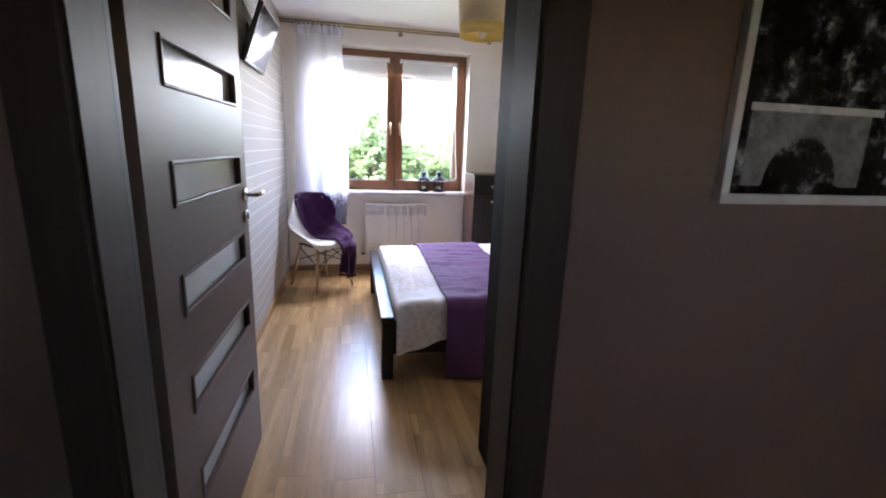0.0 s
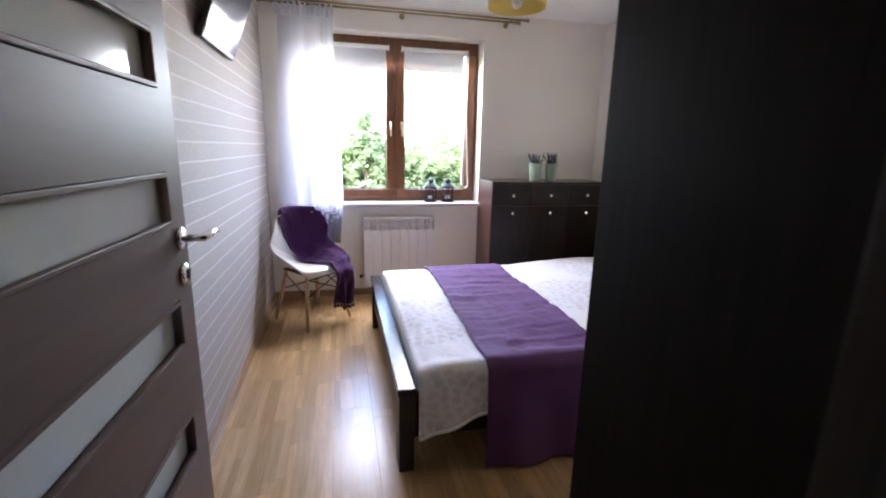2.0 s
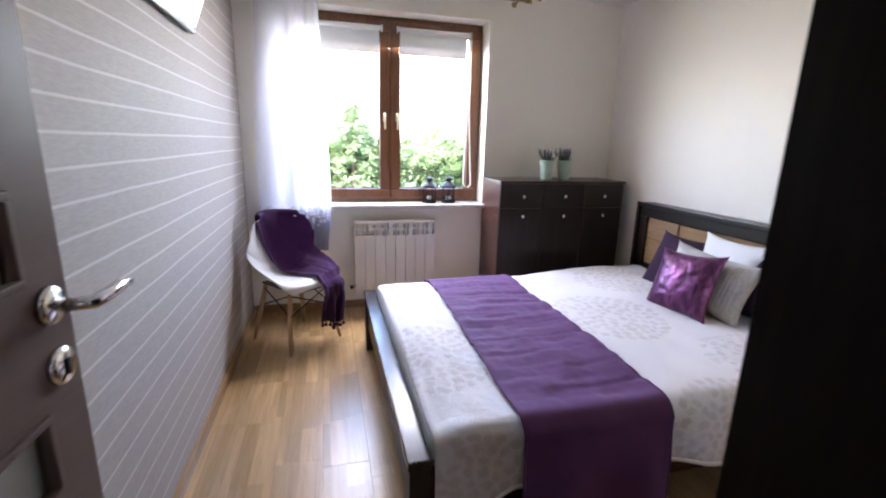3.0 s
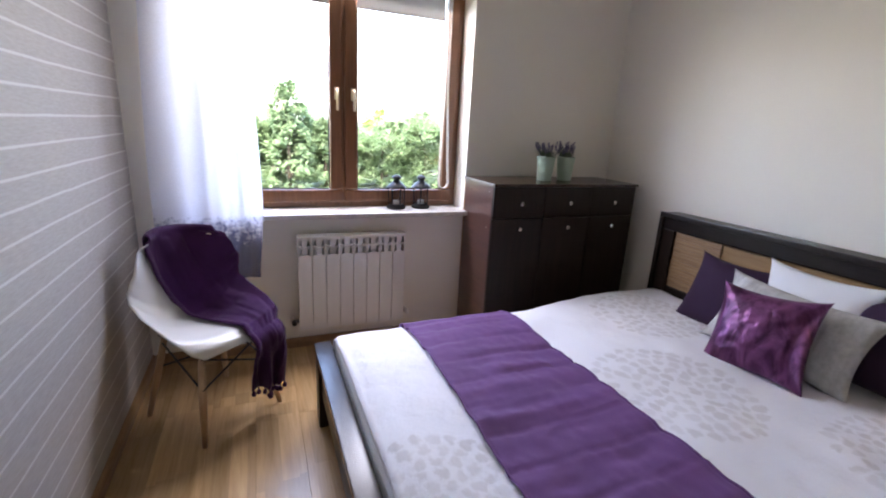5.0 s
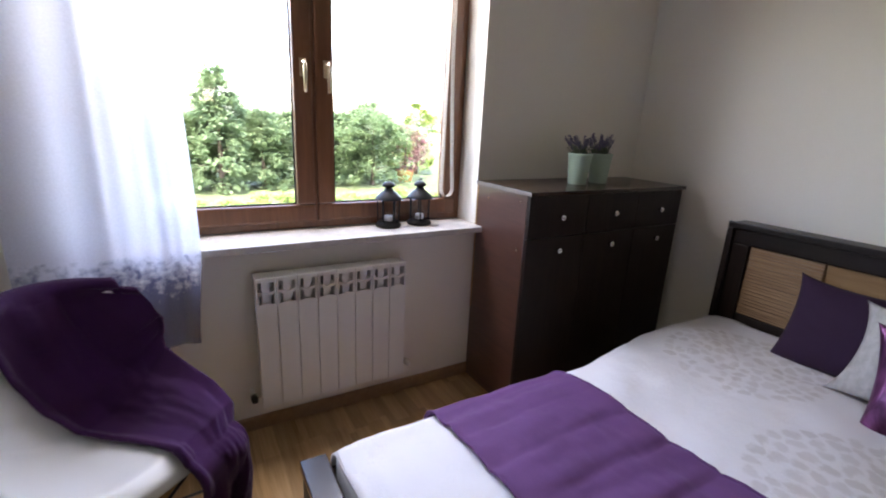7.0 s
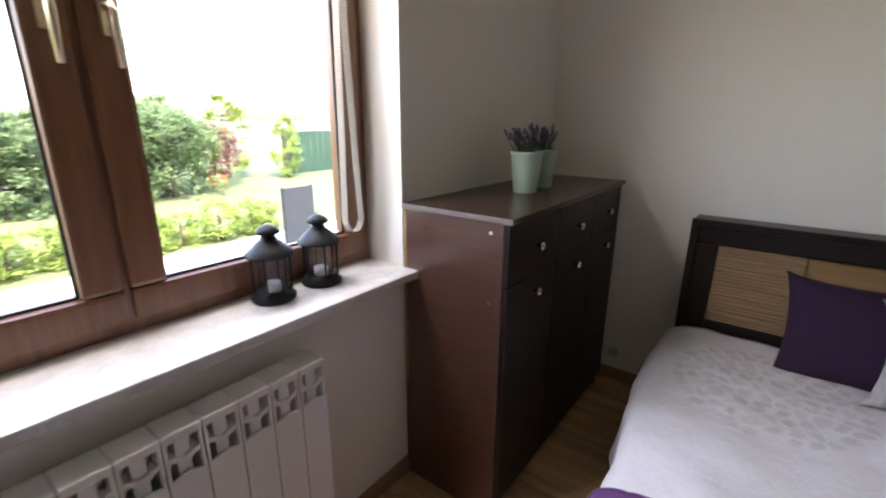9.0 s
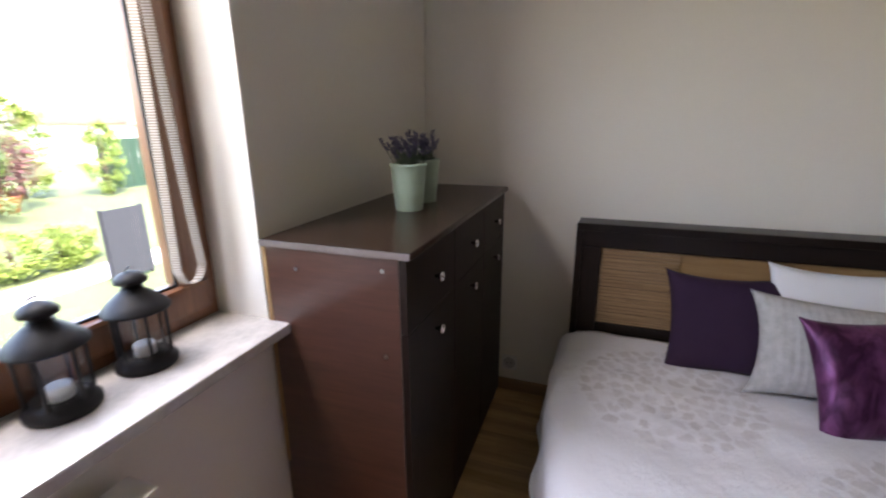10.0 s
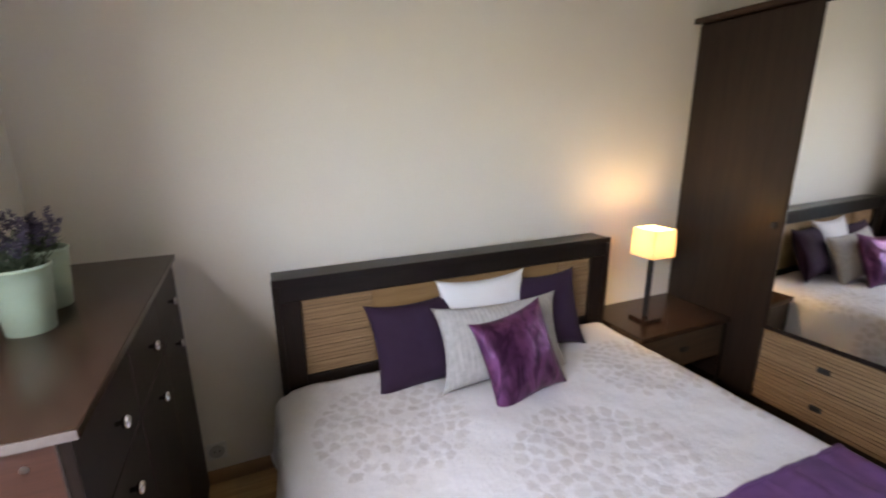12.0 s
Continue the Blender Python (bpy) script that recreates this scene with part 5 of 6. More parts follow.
def lavender_pot(at, turn, seed):
    rng = random.Random(seed)
    p = thing("flower_pot", "mint green enamel pot with artificial lavender on the dresser", "plant pot", at, turn, group="lavender pots")
    prof = [(0.043, 0), (0.045, 0.003), (0.049, 0.05), (0.0505, 0.053), (0.0505, 0.059), (0.0535, 0.1), (0.055, 0.104), (0.055, 0.112), (0.057, 0.14), (0.0605, 0.143), (0.0605, 0.149), (0.057, 0.151), (0.055, 0.147), (0.05, 0.1)]
    part("pot", lathe(bmesh.new(), prof, 40, cap=False), MINT, p, "ridged mint green pot", True, True)
    part("soil", lathe(bmesh.new(), [(0.0525, 0.118), (0.04, 0.124), (0.01, 0.126)], 20), SOIL, p, "", False, True)
    bm, bl = bmesh.new(), bmesh.new()
    for i in range(30):
        a, lean = rng.uniform(0, 6.28), rng.uniform(0.1, 0.62)
        base = Vector((rng.uniform(-0.03, 0.03), rng.uniform(-0.03, 0.03), 0.125))
        h = rng.uniform(0.04, 0.085)
        d = Vector((math.cos(a) * lean, math.sin(a) * lean, 1)).normalized()
        tip = base + d * h
        tube(bm, [base, base + d * h * 0.5 + Vector((0, 0, 0.004)), tip], 0.0013, 4)
        for k in range(9):
            q = base + d * h * rng.uniform(0.1, 0.75)
            b = rng.uniform(0, 6.28)
            leaf(bm, q, Vector((math.cos(b), math.sin(b), rng.uniform(0.3, 1.2))).normalized(), rng.uniform(0.02, 0.045), 0.005)
        if i % 2 == 0 or i < 8:
            for k in range(26):
                t = k / 26
                q = tip + d * (t * 0.045)
                b = rng.uniform(0, 6.28)
                leaf(bl, q, (Vector((math.cos(b), math.sin(b), 0.5))).normalized(), 0.017 * (1 - t * 0.5), 0.011)
    part("foliage", bm, LEAF_L, p, "grey-green stems and leaves", False, True)
    part("blossom", bl, BLOOM, p, "dusky violet flower spikes", False, True)


lavender_pot((1.932, 6.845, 1.07), 0, 3)
lavender_pot((2.098, 6.86, 1.07), 60, 9)


# ---- curtain ----
def sheer(name, col, clear, through):
    m, nt, b, out = nodes_of(name)
    b.inputs["Base Color"].default_value = (*col, 1)
    b.inputs["Roughness"].default_value = 0.9
    tl = nt.nodes.new("ShaderNodeBsdfTranslucent")
    tl.inputs[0].default_value = (*col, 1)
    tr = nt.nodes.new("ShaderNodeBsdfTransparent")
    m1, m2 = nt.nodes.new("ShaderNodeMixShader"), nt.nodes.new("ShaderNodeMixShader")
    m1.inputs[0].default_value = through
    nt.links.new(b.outputs[0], m1.inputs[1])
    nt.links.new(tl.outputs[0], m1.inputs[2])
    v = coords(nt, (1, 1, 1))
    weave = nt.nodes.new("ShaderNodeMapRange")
    weave.inputs["To Min"].default_value, weave.inputs["To Max"].default_value = max(0, clear - 0.12), clear + 0.12
    nt.links.new(noise_tex(nt, v, 180.0, 2.0), weave.inputs["Value"])
    nt.links.new(weave.outputs[0], m2.inputs[0])
    nt.links.new(m1.outputs[0], m2.inputs[1])
    nt.links.new(tr.outputs[0], m2.inputs[2])
    nt.links.new(m2.outputs[0], out.inputs[0])
    return m


def curtain():
    c = thing("curtain", "white sheer curtain with a dark lace hem hanging beside the window", "curtain", (-0.04, 6.955, 0.5))

    def wave(u, z):
        """Soft uneven folds, tighter towards the window side."""
        w = u ** 1.4
        k = 1 - smooth(0.5, 2.35, z) * 0.3
        n = noise.noise((u * 3.1, z * 0.35, 4))
        return (0.010 * math.sin(w * 6.283 * 2.6 + 1.4 * n + 0.3 * math.sin(z)) + 0.0022 * math.sin(w * 6.283 * 8.3 + 2.5 * n) * smooth(0.3, 0.7, u)) * k

    def face(z0, z1):
        def f(u, v):
            z = z0 + (z1 - z0) * v
            left = -0.272 + 0.05 * smooth(1.0, 2.3, z)
            right = 0.235 - 0.045 * smooth(0.9, 2.2, z) - 0.03 * smooth(0.9, 0.5, z)
            return Vector((left + (right - left) * u, 6.935 + wave(u, z), z))
        return f
    bm = bmesh.new()
    sheet(bm, 120, 60, face(0.86, 2.30))
    part("cloth", bm, sheer("sheer_white", (0.7, 0.71, 0.8), 0.22, 0.6), c, "sheer white cloth in folds", True)
    bm = bmesh.new()
    sheet(bm, 120, 24, face(0.515, 0.86))
    lace = sheer("lace_hem", (0.26, 0.28, 0.42), 0.3, 0.6)
    # the printed lace fades upwards into the white cloth
    nt = lace.node_tree
    tc = nt.nodes.new("ShaderNodeTexCoord")
    sep = nt.nodes.new("ShaderNodeSeparateXYZ")
    nt.links.new(tc.outputs["Object"], sep.inputs[0])
    fade = nt.nodes.new("ShaderNodeMapRange")
    fade.inputs["From Min"].default_value, fade.inputs["From Max"].default_value = 0.35, 0.24
    lift = calc(nt, "MULTIPLY", calc(nt, "SUBTRACT", noise_tex(nt, coords(nt), 38.0, 3.0), 0.5), 0.3)
    nt.links.new(calc(nt, "ADD", sep.outputs[2], lift), fade.inputs["Value"])
    tone = mixc(nt, fade.outputs[0], (0.8, 0.82, 0.92), (0.13, 0.15, 0.28))
    for node in nt.nodes:
        if node.type == "BSDF_TRANSLUCENT":
            nt.links.new(tone, node.inputs[0])
        elif node.type == "BSDF_PRINCIPLED":
            nt.links.new(tone, node.inputs["Base Color"])
    part("hem", bm, lace, c, "dark blue-grey lace hem", True)
    bm = bmesh.new()

    def ruffle(u, v):
        z = 2.30 + 0.085 * v
        return Vector((-0.24 + 0.435 * u, 6.93 + (0.028 + 0.012 * v) * math.sin(u * 6.283 * 11) * (0.4 + v * 0.8) + wave(u, z) * 0.5, z + 0.012 * math.sin(u * 60) * v))
    sheet(bm, 150, 12, ruffle)
    part("heading", bm, sheer("heading_white", (0.8, 0.8, 0.86), 0.12, 0.5), c, "gathered heading ruffle", True)


curtain()


def curtain_rod():
    r = thing("curtain_rod", "thin double brass curtain rod below the ceiling", "curtain rod", (0.75, 6.96, 2.41))
    for y, z, x1 in ((6.935, 2.412, 1.79), (6.985, 2.402, 1.72)):
        rod = part("rod", tube(bmesh.new(), [(-0.33, y, z), (x1, y, z)], 0.008, 12), BRASS, r, "", True)
        for x, s in ((-0.33, -1), (x1, 1)):
            mm = Matrix.Translation((x, y, z)) @ pose(0, 0, 0, 0, s * 90, 0)
            part("finial", lathe(bmesh.new(), [(0.008, 0), (0.013, 0.004), (0.008, 0.01), (0.017, 0.022), (0.017, 0.03), (0.006, 0.04)], 14, m=mm), BRASS, rod, "", True)
    for x in (-0.22, 0.75, 1.66):
        part("bracket", tube(bmesh.new(), [(x, 6.93, 2.405), (x, 6.985, 2.395), (x, 7.06, 2.39)], 0.006, 8), BRASS, r)
        mm = Matrix.Translation((x, 7.06, 2.39)) @ pose(0, 0, 0, 90, 0, 0)
        part("wall_plate", lathe(bmesh.new(), [(0.022, 0), (0.022, 0.004), (0.012, 0.008)], 16, m=mm), BRASS, r)
    for x in (-0.26, -0.2, -0.13, -0.07, 0.0, 0.06, 0.12, 0.17, 1.70, 1.745):
        pts = [(x + 0.002 * math.sin(a), 6.935 + 0.017 * math.cos(a), 2.403 + 0.017 * math.sin(a)) for a in [6.283 * k / 14 for k in range(15)]]
        part("ring", tube(bmesh.new(), pts, 0.0022, 6), BRASS, r)
        part("clip", boxes((x - 0.004, x + 0.004, 6.93, 6.94, 2.368, 2.386), bevel=0.001), BRASS, r)


curtain_rod()


# ---- television ----
def television():
    yc, zc = 5.6, 1.945
    t = thing("television", "small black flat television on a tilting wall bracket", "television", (-0.285, yc, zc))
    m = Matrix.Translation((-0.283, yc, zc)) @ pose(0, 0, 0, 0, 20.5, 0)
    w, h = 0.60, 0.355
    bm = bmesh.new()
    box(bm, -0.032, 0.0, -w / 2, w / 2, -h / 2, h / 2, 0.006, m)
    part("case", bm, plain("tv_black", (0.01, 0.01, 0.011), 0.3, relief=0.03), t)
    scr, nt, b, _ = nodes_of("tv_screen")
    b.inputs["Base Color"].default_value = (0.012, 0.013, 0.014, 1)
    b.inputs["Roughness"].default_value = 0.08
    b.inputs["Specular IOR Level"].default_value = 0.12
    bm = bmesh.new()
    box(bm, 0.0005, 0.002, -w / 2 + 0.016, w / 2 - 0.016, -h / 2 + 0.022, h / 2 - 0.016, 0.0, m)
    part("screen", bm, scr, t, "dark glossy screen")
    bm = bmesh.new()
    box(bm, -0.06, -0.0325, -0.14, 0.14, -0.11, 0.11, 0.01, m)
    part("back_cover", bm, BLACK, t)
    a = m @ Vector((-0.06, 0, 0.0))
    part("bracket_arm", tube(bmesh.new(), [a, (X0 + 0.012, yc, zc + 0.03)], 0.014, 12), BLACK, t)
    part("bracket_plate", boxes((X0 + 0.0005, X0 + 0.012, yc - 0.06, yc + 0.06, zc - 0.06, zc + 0.1), bevel=0.003), BLACK, t)
    part("cable", tube(bmesh.new(), [m @ Vector((-0.05, -0.12, 0.05)), (X0 + 0.04, yc - 0.2, zc + 0.12), (X0 + 0.012, yc - 0.24, zc + 0.2), (X0 + 0.006, yc - 0.24, 2.3)], 0.004, 6), BLACK, t)


television()


# ---- pendant lamp ----
def pendant():
    x, y = 1.128, 5.43
    p = thing("pendant_lamp", "unlit pendant lamp with a cream and yellow cloth shade", "pendant lamp", (x, y, 2.05))
    cream = milky("shade_cream", (0.72, 0.64, 0.46), 0.4, 0.8)
    yellow = milky("shade_yellow", (0.74, 0.6, 0.24), 0.4, 0.8)
    part("shade_band", lathe(bmesh.new(), [(0.146, 2.02), (0.148, 2.018), (0.154, 2.092), (0.152, 2.092), (0.146, 2.02)], 48, at=(x, y, 0.03), cap=False), yellow, p, "yellow lower band", True)
    part("shade", lathe(bmesh.new(), [(0.1545, 2.0925), (0.1565, 2.0925), (0.166, 2.26), (0.164, 2.26), (0.1545, 2.0925)], 48, at=(x, y, 0.03), cap=False), cream, p, "cream cloth drum", True)
    part("cord", tube(bmesh.new(), [(x, y, 2.2), (x, y, H - 0.02)], 0.0035, 8), WHITE_PL, p)
    part("socket", lathe(bmesh.new(), [(0.018, 2.13), (0.02, 2.2), (0.01, 2.215)], 16, at=(x, y, 0)), WHITE_PL, p, "", True)
    part("ceiling_rose", lathe(bmesh.new(), [(0.05, H - 0.03), (0.055, H - 0.02), (0.055, H)], 24, at=(x, y, 0)), WHITE_PL, p, "", True)
    for a in (0, 120, 240):
        part("spoke", tube(bmesh.new(), [(x, y, 2.2), (x + 0.163 * math.cos(radians(a)), y + 0.163 * math.sin(radians(a)), 2.25)], 0.002, 6), CHROME, p)
    bulb_m = milky("bulb_glass_off", (0.8, 0.8, 0.78), 0.5, 0.3)
    part("bulb", lathe(bmesh.new(), [(0.012, 2.13), (0.02, 2.11), (0.03, 2.085), (0.026, 2.06), (0.01, 2.045)], 16, at=(x, y, 0)), bulb_m, p, "", True)


pendant()


# ---- picture in the hall ----
def photo_mat():
    m, nt, b, _ = nodes_of("photo_print")
    v = coords(nt)
    f = noise_tex(nt, v, 16.0, 8.0, 0.7)
    nt.links.new(ramp(nt, f, [(0.42, (0.006, 0.006, 0.006)), (0.56, (0.03, 0.03, 0.03)), (0.68, (0.32, 0.32, 0.32))]), b.inputs["Base Color"])
    b.inputs["Roughness"].default_value = 0.15
    return m


def picture():
    x0, x1, z0, z1, yf = 1.041, 1.84, 1.226, 1.83, 3.142
    p = thing("picture", "framed black and white photograph of a stone bridge", "picture", ((x0 + x1) / 2, HYW, z0))
    fr = plain("silver_frame", (0.5, 0.5, 0.51), 0.35, vary=0.05)
    f = 0.022
    yb = HYW - 0.0005
    part("frame", boxes((x0, x1, yf, yb, z0, z0 + f), (x0, x1, yf, yb, z1 - f, z1), (x0, x0 + f, yf, yb, z0 + f, z1 - f), (x1 - f, x1, yf, yb, z0 + f, z1 - f), bevel=0.003), fr, p, "slim silver frame")
    part("print", boxes((x0 + f, x1 - f, yf + 0.008, yf + 0.012, z0 + f, z1 - f)), photo_mat(), p, "dark photographic print")
    grey = plain("photo_grey", (0.16, 0.16, 0.16), 0.2, vary=0.5, scale=30, fine=90)
    black = plain("photo_black", (0.008, 0.008, 0.008), 0.2, vary=0.2)
    a, c = x0 + 0.05, z0 + 0.21
    bm = bmesh.new()
    out = [(a, z0 + 0.04), (a, c), (a + 0.32, c - 0.005), (a + 0.32, z0 + 0.04), (a + 0.27, z0 + 0.04)]
    for k in range(0, 13):
        t = math.pi * k / 12
        out.append((a + 0.155 + 0.1 * math.cos(t), z0 + 0.045 + 0.1 * math.sin(t)))
    out.append((a + 0.05, z0 + 0.04))
    prism(bm, out, yf + 0.0065, yf + 0.0078)
    part("printed_bridge", bm, grey, p, "grey printed bridge")
    bm = boxes((a - 0.005, a + 0.35, yf + 0.0058, yf + 0.0064, c - 0.012, c + 0.004))
    part("printed_parapet", bm, plain("photo_light", (0.42, 0.42, 0.42), 0.2, vary=0.3, scale=40), p)
    bm = boxes((a + 0.38, a + 0.66, yf + 0.0065, yf + 0.0078, c - 0.1, c - 0.045))
    part("printed_wall", bm, grey, p)


picture()


def outlet():
    o = thing("socket_outlet", "white wall socket above the skirting beside the bed", "socket", (X1, 6.62, 0.155))
    part("plate", boxes((X1 - 0.009, X1 - 0.0005, 6.58, 6.66, 0.115, 0.195), bevel=0.003), WHITE_PL, o)
    mm = Matrix.Translation((X1 - 0.009, 6.62, 0.155)) @ pose(0, 0, 0, 0, -90, 0)
    # grey stands for the shade in the recess of the white insert
    part("insert", lathe(bmesh.new(), [(0.03, 0), (0.03, 0.003), (0.022, 0.003), (0.02, 0.001)], 24, m=mm), plain("shaded_socket_insert", (0.5, 0.5, 0.49), 0.4, vary=0.04), o)
    for dy in (-0.0095, 0.0095):
        mh = Matrix.Translation((X1 - 0.0105, 6.62 + dy, 0.155)) @ pose(0, 0, 0, 0, -90, 0)
        part("hole", lathe(bmesh.new(), [(0.0034, 0), (0.0034, 0.001)], 10, m=mh), RUBBER, o)


outlet()


# ---- garden ----
GZ = -0.4
HEDGE = foliage_mat("thuja", (0.12, 0.175, 0.075), (0.2, 0.28, 0.14), 0.7, 0.6)
CONIF = foliage_mat("spruce", (0.11, 0.165, 0.075), (0.19, 0.265, 0.135), 0.7, 0.6)
BRIGHT = foliage_mat("box_leaf", (0.17, 0.24, 0.045), (0.27, 0.35, 0.09), 0.7, 0.4)
MAPLE = foliage_mat("red_leaf", (0.14, 0.055, 0.065), (0.24, 0.11, 0.11), 0.7, 0.4)
BARK = plain("bark", (0.07, 0.05, 0.035), 0.9, vary=0.3, relief=0.8, dist=0.01)


def grass_mat():
    m, nt, b, _ = nodes_of("lawn")
    v = coords(nt)
    f = calc(nt, "ADD", calc(nt, "MULTIPLY", noise_tex(nt, v, 0.7, 3.0), 0.5), calc(nt, "MULTIPLY", noise_tex(nt, v, 40.0, 4.0), 0.5))
    nt.links.new(ramp(nt, f, [(0.3, (0.05, 0.07, 0.02)), (0.7, (0.08, 0.1, 0.036))]), b.inputs["Base Color"])
    b.inputs["Roughness"].default_value = 0.9
    bump(nt, b, noise_tex(nt, v, 60.0, 4.0), 0.6, 0.03)
    return m


bm = bmesh.new()
bmesh.ops.create_grid(bm, x_segments=60, y_segments=60, size=1)
for v in bm.verts:
    v.co = Vector((v.co.x * 900, v.co.y * 900, GZ))
solid("ground", bm, grass_mat(), "mown green lawn of the garden", "ground", "structure")
PATHM = plain("pale_paving", (0.36, 0.35, 0.33), 0.8, vary=0.12, scale=5, fine=60, relief=0.3)


def paving():
    p = thing("pavement", "pale paved strip along the shrub bed", "path", (2, 12.0, GZ), kind="structure")
    rng = random.Random(3)
    for i in range(26):
        for j in range(2):
            x = -4.5 + i * 0.505
            part("slab", boxes((x, x + 0.495, 11.55 + j * 0.305, 11.85 + j * 0.305, GZ - 0.02, GZ + 0.025 + rng.uniform(0, 0.005)), bevel=0.004), PATHM, p)


paving()


def branches(bm, height, radius, n, rng):
    tube(bm, [(0, 0, 0), (0.02, 0.01, height * 0.5), (0, 0, height * 0.95)], [radius, radius * 0.7, radius * 0.15], 8)
    for i in range(n):
        z = height * rng.uniform(0.15, 0.85)
        a = rng.uniform(0, 6.28)
        l = height * 0.22 * (1.1 - z / height)
        tube(bm, [(0, 0, z), (math.cos(a) * l * 0.5, math.sin(a) * l * 0.5, z + l * 0.25), (math.cos(a) * l, math.sin(a) * l, z + l * 0.35)], [radius * 0.35, radius * 0.25, radius * 0.08], 5)


def tree(name, label, mat_, height, wide, leaves, size, seed, shape, droop=0.0, category="tree", group=""):
    """A trunk with limbs and a crown of single leaves set in clumps, uneven, with gaps."""
    rng = random.Random(seed)
    t = thing(name, label, category, (0, 0, 0), group=group)
    bm = bmesh.new()
    branches(bm, height * 0.9, 0.02 + height * 0.018, 14, rng)
    part("trunk", bm, BARK, t, "brown woody trunk and limbs", True, True)
    bm = bmesh.new()
    clumps = []
    for i in range(max(30, leaves // 60)):
        k = rng.random() ** 0.8
        z = height * (0.04 + 0.93 * k)
        if shape == "cone":
            r = wide * (1 - k) ** 0.75 + 0.05
        elif shape == "column":
            r = wide * (1 - max(0, k - 0.55) ** 2 * 3.2) * (0.8 + 0.3 * math.sin(k * 9 + seed))
        else:
            r = wide * math.sqrt(max(0.04, 1 - (2 * k - 0.95) ** 2))
        a = rng.uniform(0, 6.283)
        q = r * (0.35 + 0.65 * rng.random() ** 0.5) * rng.uniform(0.85, 1.12)
        clumps.append((Vector((q * math.cos(a), q * math.sin(a), z)), rng.uniform(0.1, 0.2) * (0.4 + wide * 0.6)))
    for i in range(leaves):
        c, cr = rng.choice(clumps)
        o = Vector((rng.gauss(0, 1), rng.gauss(0, 1), rng.gauss(0, 0.8))) * cr * 0.6
        p = c + o
        if p.z < 0.01:
            continue
        outw = Vector((p.x, p.y, 0))
        d = (outw.normalized() if outw.length > 0.01 else Vector((1, 0, 0))) + Vector((rng.uniform(-0.9, 0.9), rng.uniform(-0.9, 0.9), rng.uniform(-0.25, 0.45) - droop))
        s = size * rng.uniform(0.6, 1.3)
        leaf(bm, p, d.normalized(), s, s * 0.62, Vector((rng.uniform(-0.5, 0.5), rng.uniform(-0.5, 0.5), 1)))
    part("crown", bm, mat_, t, "dense small leaves", False, True)
    return t


def plant(base, spots):
    """Set a tree at the first spot and copies at the rest; a spot is x, y, scale, turn, height factor."""
    for i, (x, y, s, turn, hf) in enumerate(spots):
        m = pose(x, y, GZ, 0, 0, turn) @ Matrix.Diagonal((s, s, s * hf, 1))
        if i == 0:
            base.matrix_basis = m
        else:
            copy_thing(base, m)


rng0 = random.Random(21)
thuja_a = tree("hedge_bush", "tall dense green hedge shrub at the end of the lawn", HEDGE, 1.9, 0.85, 9000, 0.085, 1, "column", category="hedge", group="garden hedge")
plant(thuja_a, [(-4.6 + i * 1.15 + rng0.uniform(-0.2, 0.2), 16.9 + rng0.uniform(-0.15, 0.5), rng0.uniform(0.95, 1.1), rng0.uniform(0, 360), rng0.uniform(0.86, 1.06)) for i in range(9)])
thuja_b = tree("hedge_bush", "rounded green hedge shrub at the end of the lawn", HEDGE, 1.75, 0.9, 9000, 0.09, 2, "round", 0.2, category="hedge", group="garden hedge")
plant(thuja_b, [(-4.0 + i * 1.3 + rng0.uniform(-0.2, 0.2), 17.5 + rng0.uniform(-0.2, 0.4), rng0.uniform(0.95, 1.15), rng0.uniform(0, 360), rng0.uniform(0.9, 1.1)) for i in range(8)])
spruce = tree("spruce_tree", "young green spruce tree rising above the hedge", CONIF, 2.75, 0.75, 8000, 0.11, 5, "cone", 0.35, group="garden trees")
plant(spruce, [(0.95, 16.6, 1.0, 20, 1.02), (1.9, 16.8, 0.8, 130, 0.86), (-1.6, 17.0, 0.95, 220, 0.95), (-3.4, 16.9, 0.9, 80, 1.0)])
birch = tree("garden_tree", "leafy green garden tree behind the hedge", BRIGHT, 2.4, 0.7, 6000, 0.1, 7, "round", 0.1, group="garden trees")
plant(birch, [(7.2, 19.2, 1.0, 0, 1.0), (8.35, 17.9, 0.62, 70, 1.2), (3.9, 19.2, 0.95, 150, 1.0)])
low = tree("box_shrub", "low bright green shrub beside the paved strip", BRIGHT, 0.55, 0.26, 2200, 0.055, 9, "round", category="shrub", group="low shrubs")
plant(low, [(-3.4 + i * 0.46 + rng0.uniform(-0.08, 0.08), 12.65 + rng0.uniform(-0.12, 0.15), rng0.uniform(0.75, 1.05), rng0.uniform(0, 360), rng0.uniform(0.8, 1.05)) for i in range(18)])
maple = tree("red_shrub", "red-leaved ornamental shrub in an orange pot", MAPLE, 0.95, 0.5, 3200, 0.08, 13, "round", 0.2, category="shrub")
plant(maple, [(6.0, 17.55, 1.3, 0, 1.0)])
maple.location.z = GZ + 0.30
bm = lathe(bmesh.new(), [(0.2, 0), (0.27, 0.28), (0.3, 0.29), (0.3, 0.34), (0.25, 0.34), (0.23, 0.30)], 24, at=(6.0, 17.55, GZ))
solid("garden_pot", bm, plain("terracotta", (0.42, 0.17, 0.05), 0.7), "orange terracotta garden pot on the lawn", "pot", smooth=True)


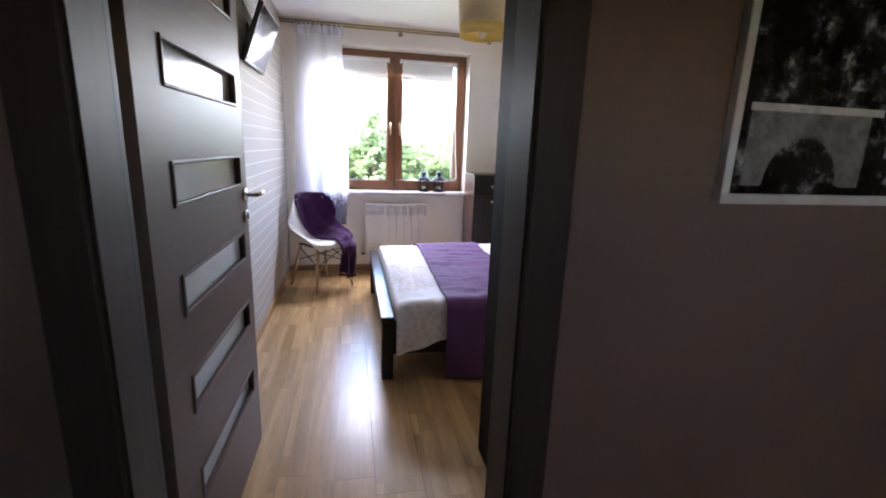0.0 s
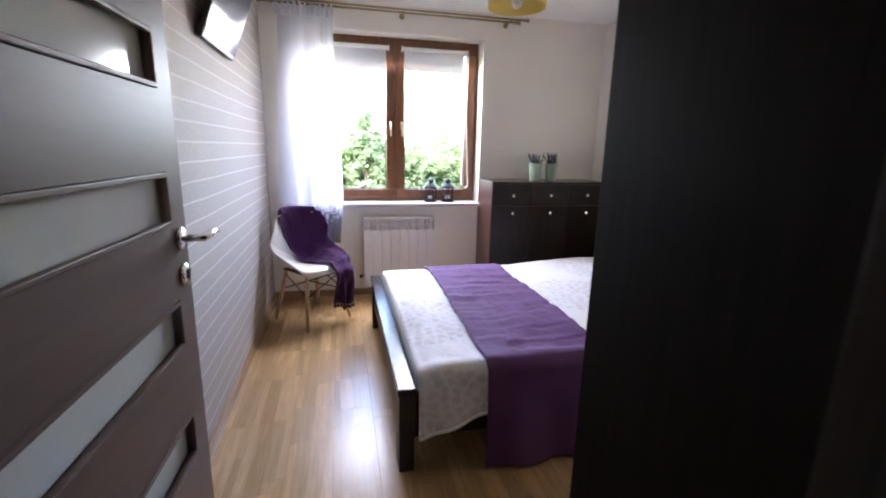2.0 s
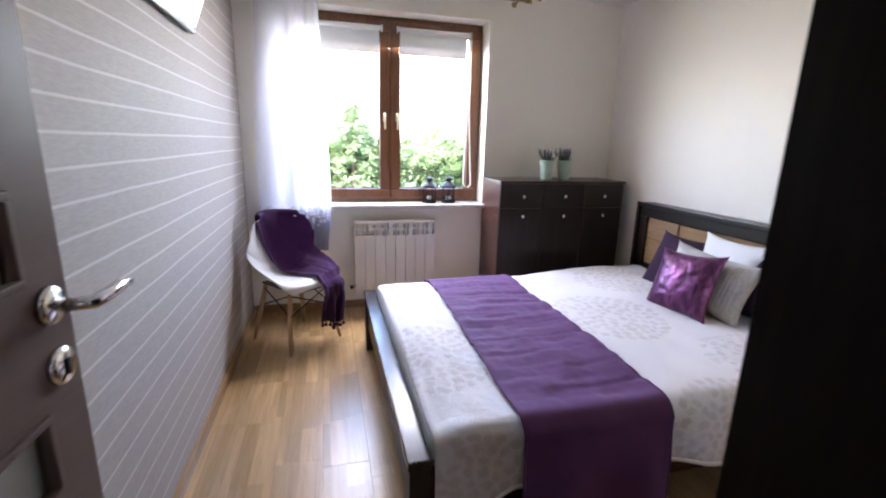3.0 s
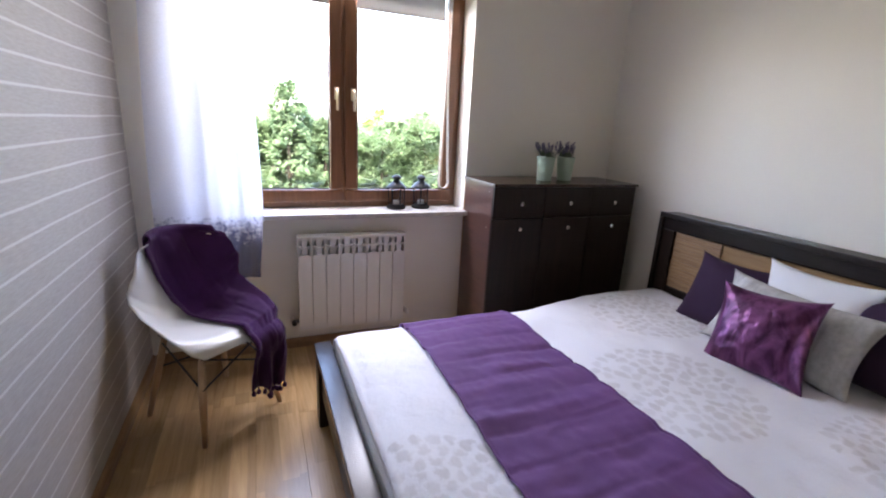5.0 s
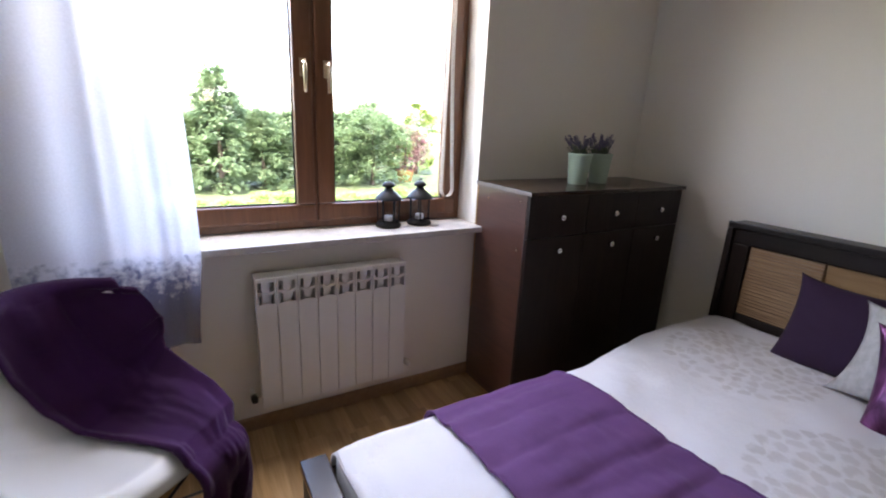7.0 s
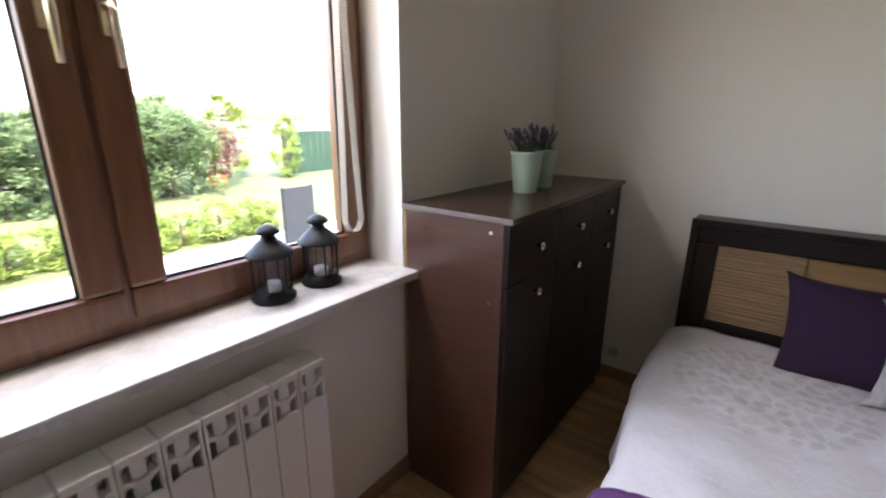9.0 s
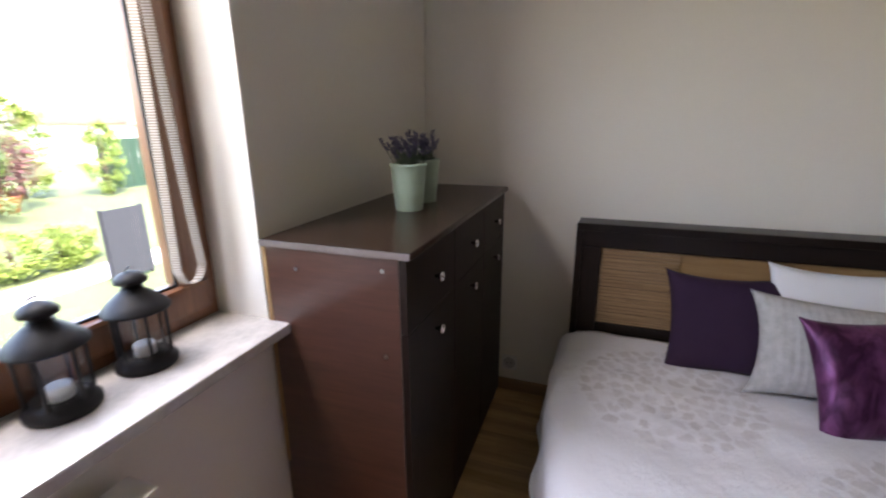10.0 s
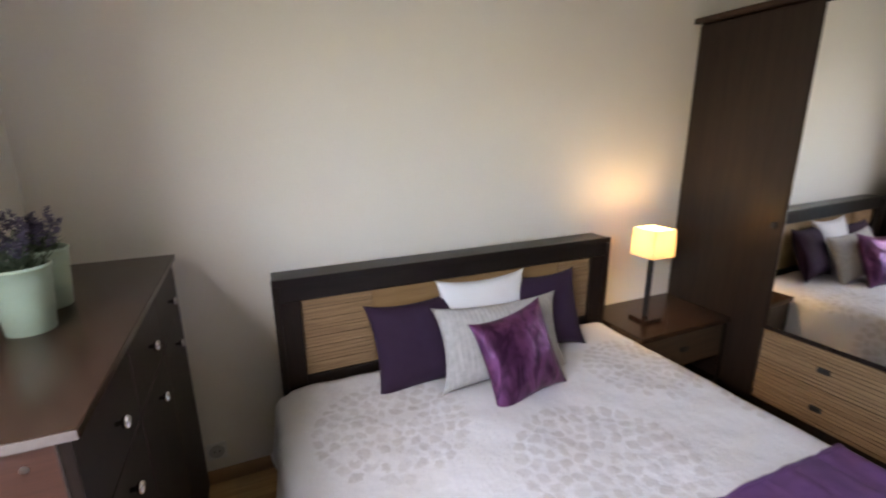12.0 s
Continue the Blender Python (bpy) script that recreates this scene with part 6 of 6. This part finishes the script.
def screen():
    s = thing("privacy_screen", "grey flat panel screen standing by the terrace", "screen", (4.03, 11.3, GZ))
    g = plain("grey_panel", (0.02, 0.022, 0.027), 0.7, vary=0.06, spec=0.15)
    part("panel", boxes((3.80, 4.27, 11.29, 11.315, GZ + 0.04, 0.43), bevel=0.004), g, s)
    for x in (3.79, 4.245):
        part("post", boxes((x, x + 0.035, 11.316, 11.35, GZ, 0.44), bevel=0.003), g, s)


screen()


def fence():
    f = thing("fence", "dark green panel fence at the side of the garden", "fence", (10.5, 18.5, GZ))
    g = plain("green_fence", (0.012, 0.03, 0.02), 0.7, vary=0.15, spec=0.15)
    for i in range(16):
        x = 8.7 + i * 0.25
        part("board", boxes((x, x + 0.235, 18.5, 18.52, GZ + 0.04, 0.93), bevel=0.004), g, f)
    for i in range(3):
        x = 8.7 + i * 2.0
        part("post", boxes((x - 0.04, x + 0.04, 18.521, 18.6, GZ, 1.0), bevel=0.005), g, f)
    part("rail", boxes((8.7, 12.7, 18.521, 18.55, 0.6, 0.68)), g, f)


fence()


def house():
    h = thing("house", "white neighbouring house with a red tiled roof", "house", (17.0, 28.0, GZ))
    part("wall", boxes((14.0, 25.0, 24.5, 31.0, GZ, 1.32)), plain("white_render", (0.6, 0.59, 0.57), 0.85, vary=0.05), h)
    tile = plain("red_tile", (0.22, 0.095, 0.075), 0.7, vary=0.2, scale=4, fine=30, relief=0.5, dist=0.02)
    bm = bmesh.new()
    prism(bm, [(24.0, 1.3), (31.5, 1.3), (31.5, 1.42), (27.75, 2.25), (24.0, 1.42)], 13.6, 25.4, axis="x")
    r = part("roof", bm, tile, h)
    part("gutter", boxes((13.6, 25.4, 23.9, 23.99, 1.28, 1.36), bevel=0.01), plain("zinc", (0.4, 0.4, 0.41), 0.5), r)
    for x in (15.4, 18.4, 21.4):
        w = part("window", boxes((x, x + 1.0, 24.47, 24.495, 0.15, 1.05)), plain("dark_glass", (0.04, 0.05, 0.06), 0.1), h)
        part("frame", boxes((x - 0.06, x + 1.06, 24.46, 24.469, 0.09, 0.15), (x - 0.06, x + 1.06, 24.46, 24.469, 1.05, 1.11)), WHITE_PL, w)


house()


# ---- floor boards ----
def floor_boards():
    wide, long_, gap = 0.193, 1.285, 0.0006
    shared = {}
    rng = random.Random(11)
    x = HX0
    row = 0
    while x < X1 - 0.001:
        w = min(wide, X1 - x)
        y = HY0 - rng.uniform(0.0, 1.0) * long_
        while y < Y1:
            a, b = max(y, HY0), min(y + long_, Y1)
            if x + w > HX1 + 0.0 and a < Y0 - 0.1:
                a = max(a, HYW) if b > HYW else b
            if b - a > 0.02:
                key = (round(w, 3), round(b - a, 3))
                if key not in shared:
                    bm = bmesh.new()
                    hx, hy, e = w / 2 - gap / 2, (b - a) / 2 - gap / 2, 0.0007
                    lo = [bm.verts.new((sx * hx, sy * hy, -0.01)) for sx, sy in ((-1, -1), (1, -1), (1, 1), (-1, 1))]
                    md = [bm.verts.new((sx * hx, sy * hy, -e * 0.6)) for sx, sy in ((-1, -1), (1, -1), (1, 1), (-1, 1))]
                    hi = [bm.verts.new((sx * (hx - e), sy * (hy - e), 0)) for sx, sy in ((-1, -1), (1, -1), (1, 1), (-1, 1))]
                    for p, q in ((lo, md), (md, hi)):
                        for k in range(4):
                            bm.faces.new((p[k], p[(k + 1) % 4], q[(k + 1) % 4], q[k]))
                    bm.faces.new(hi)
                    shared[key] = mesh_from("plank", bm, OAK)
                ob = new("plank", shared[key])
                ob.location = (x + w / 2, (a + b) / 2, 0)
                ob.parent = floor
            y += long_
        x += wide
        row += 1


floor_boards()
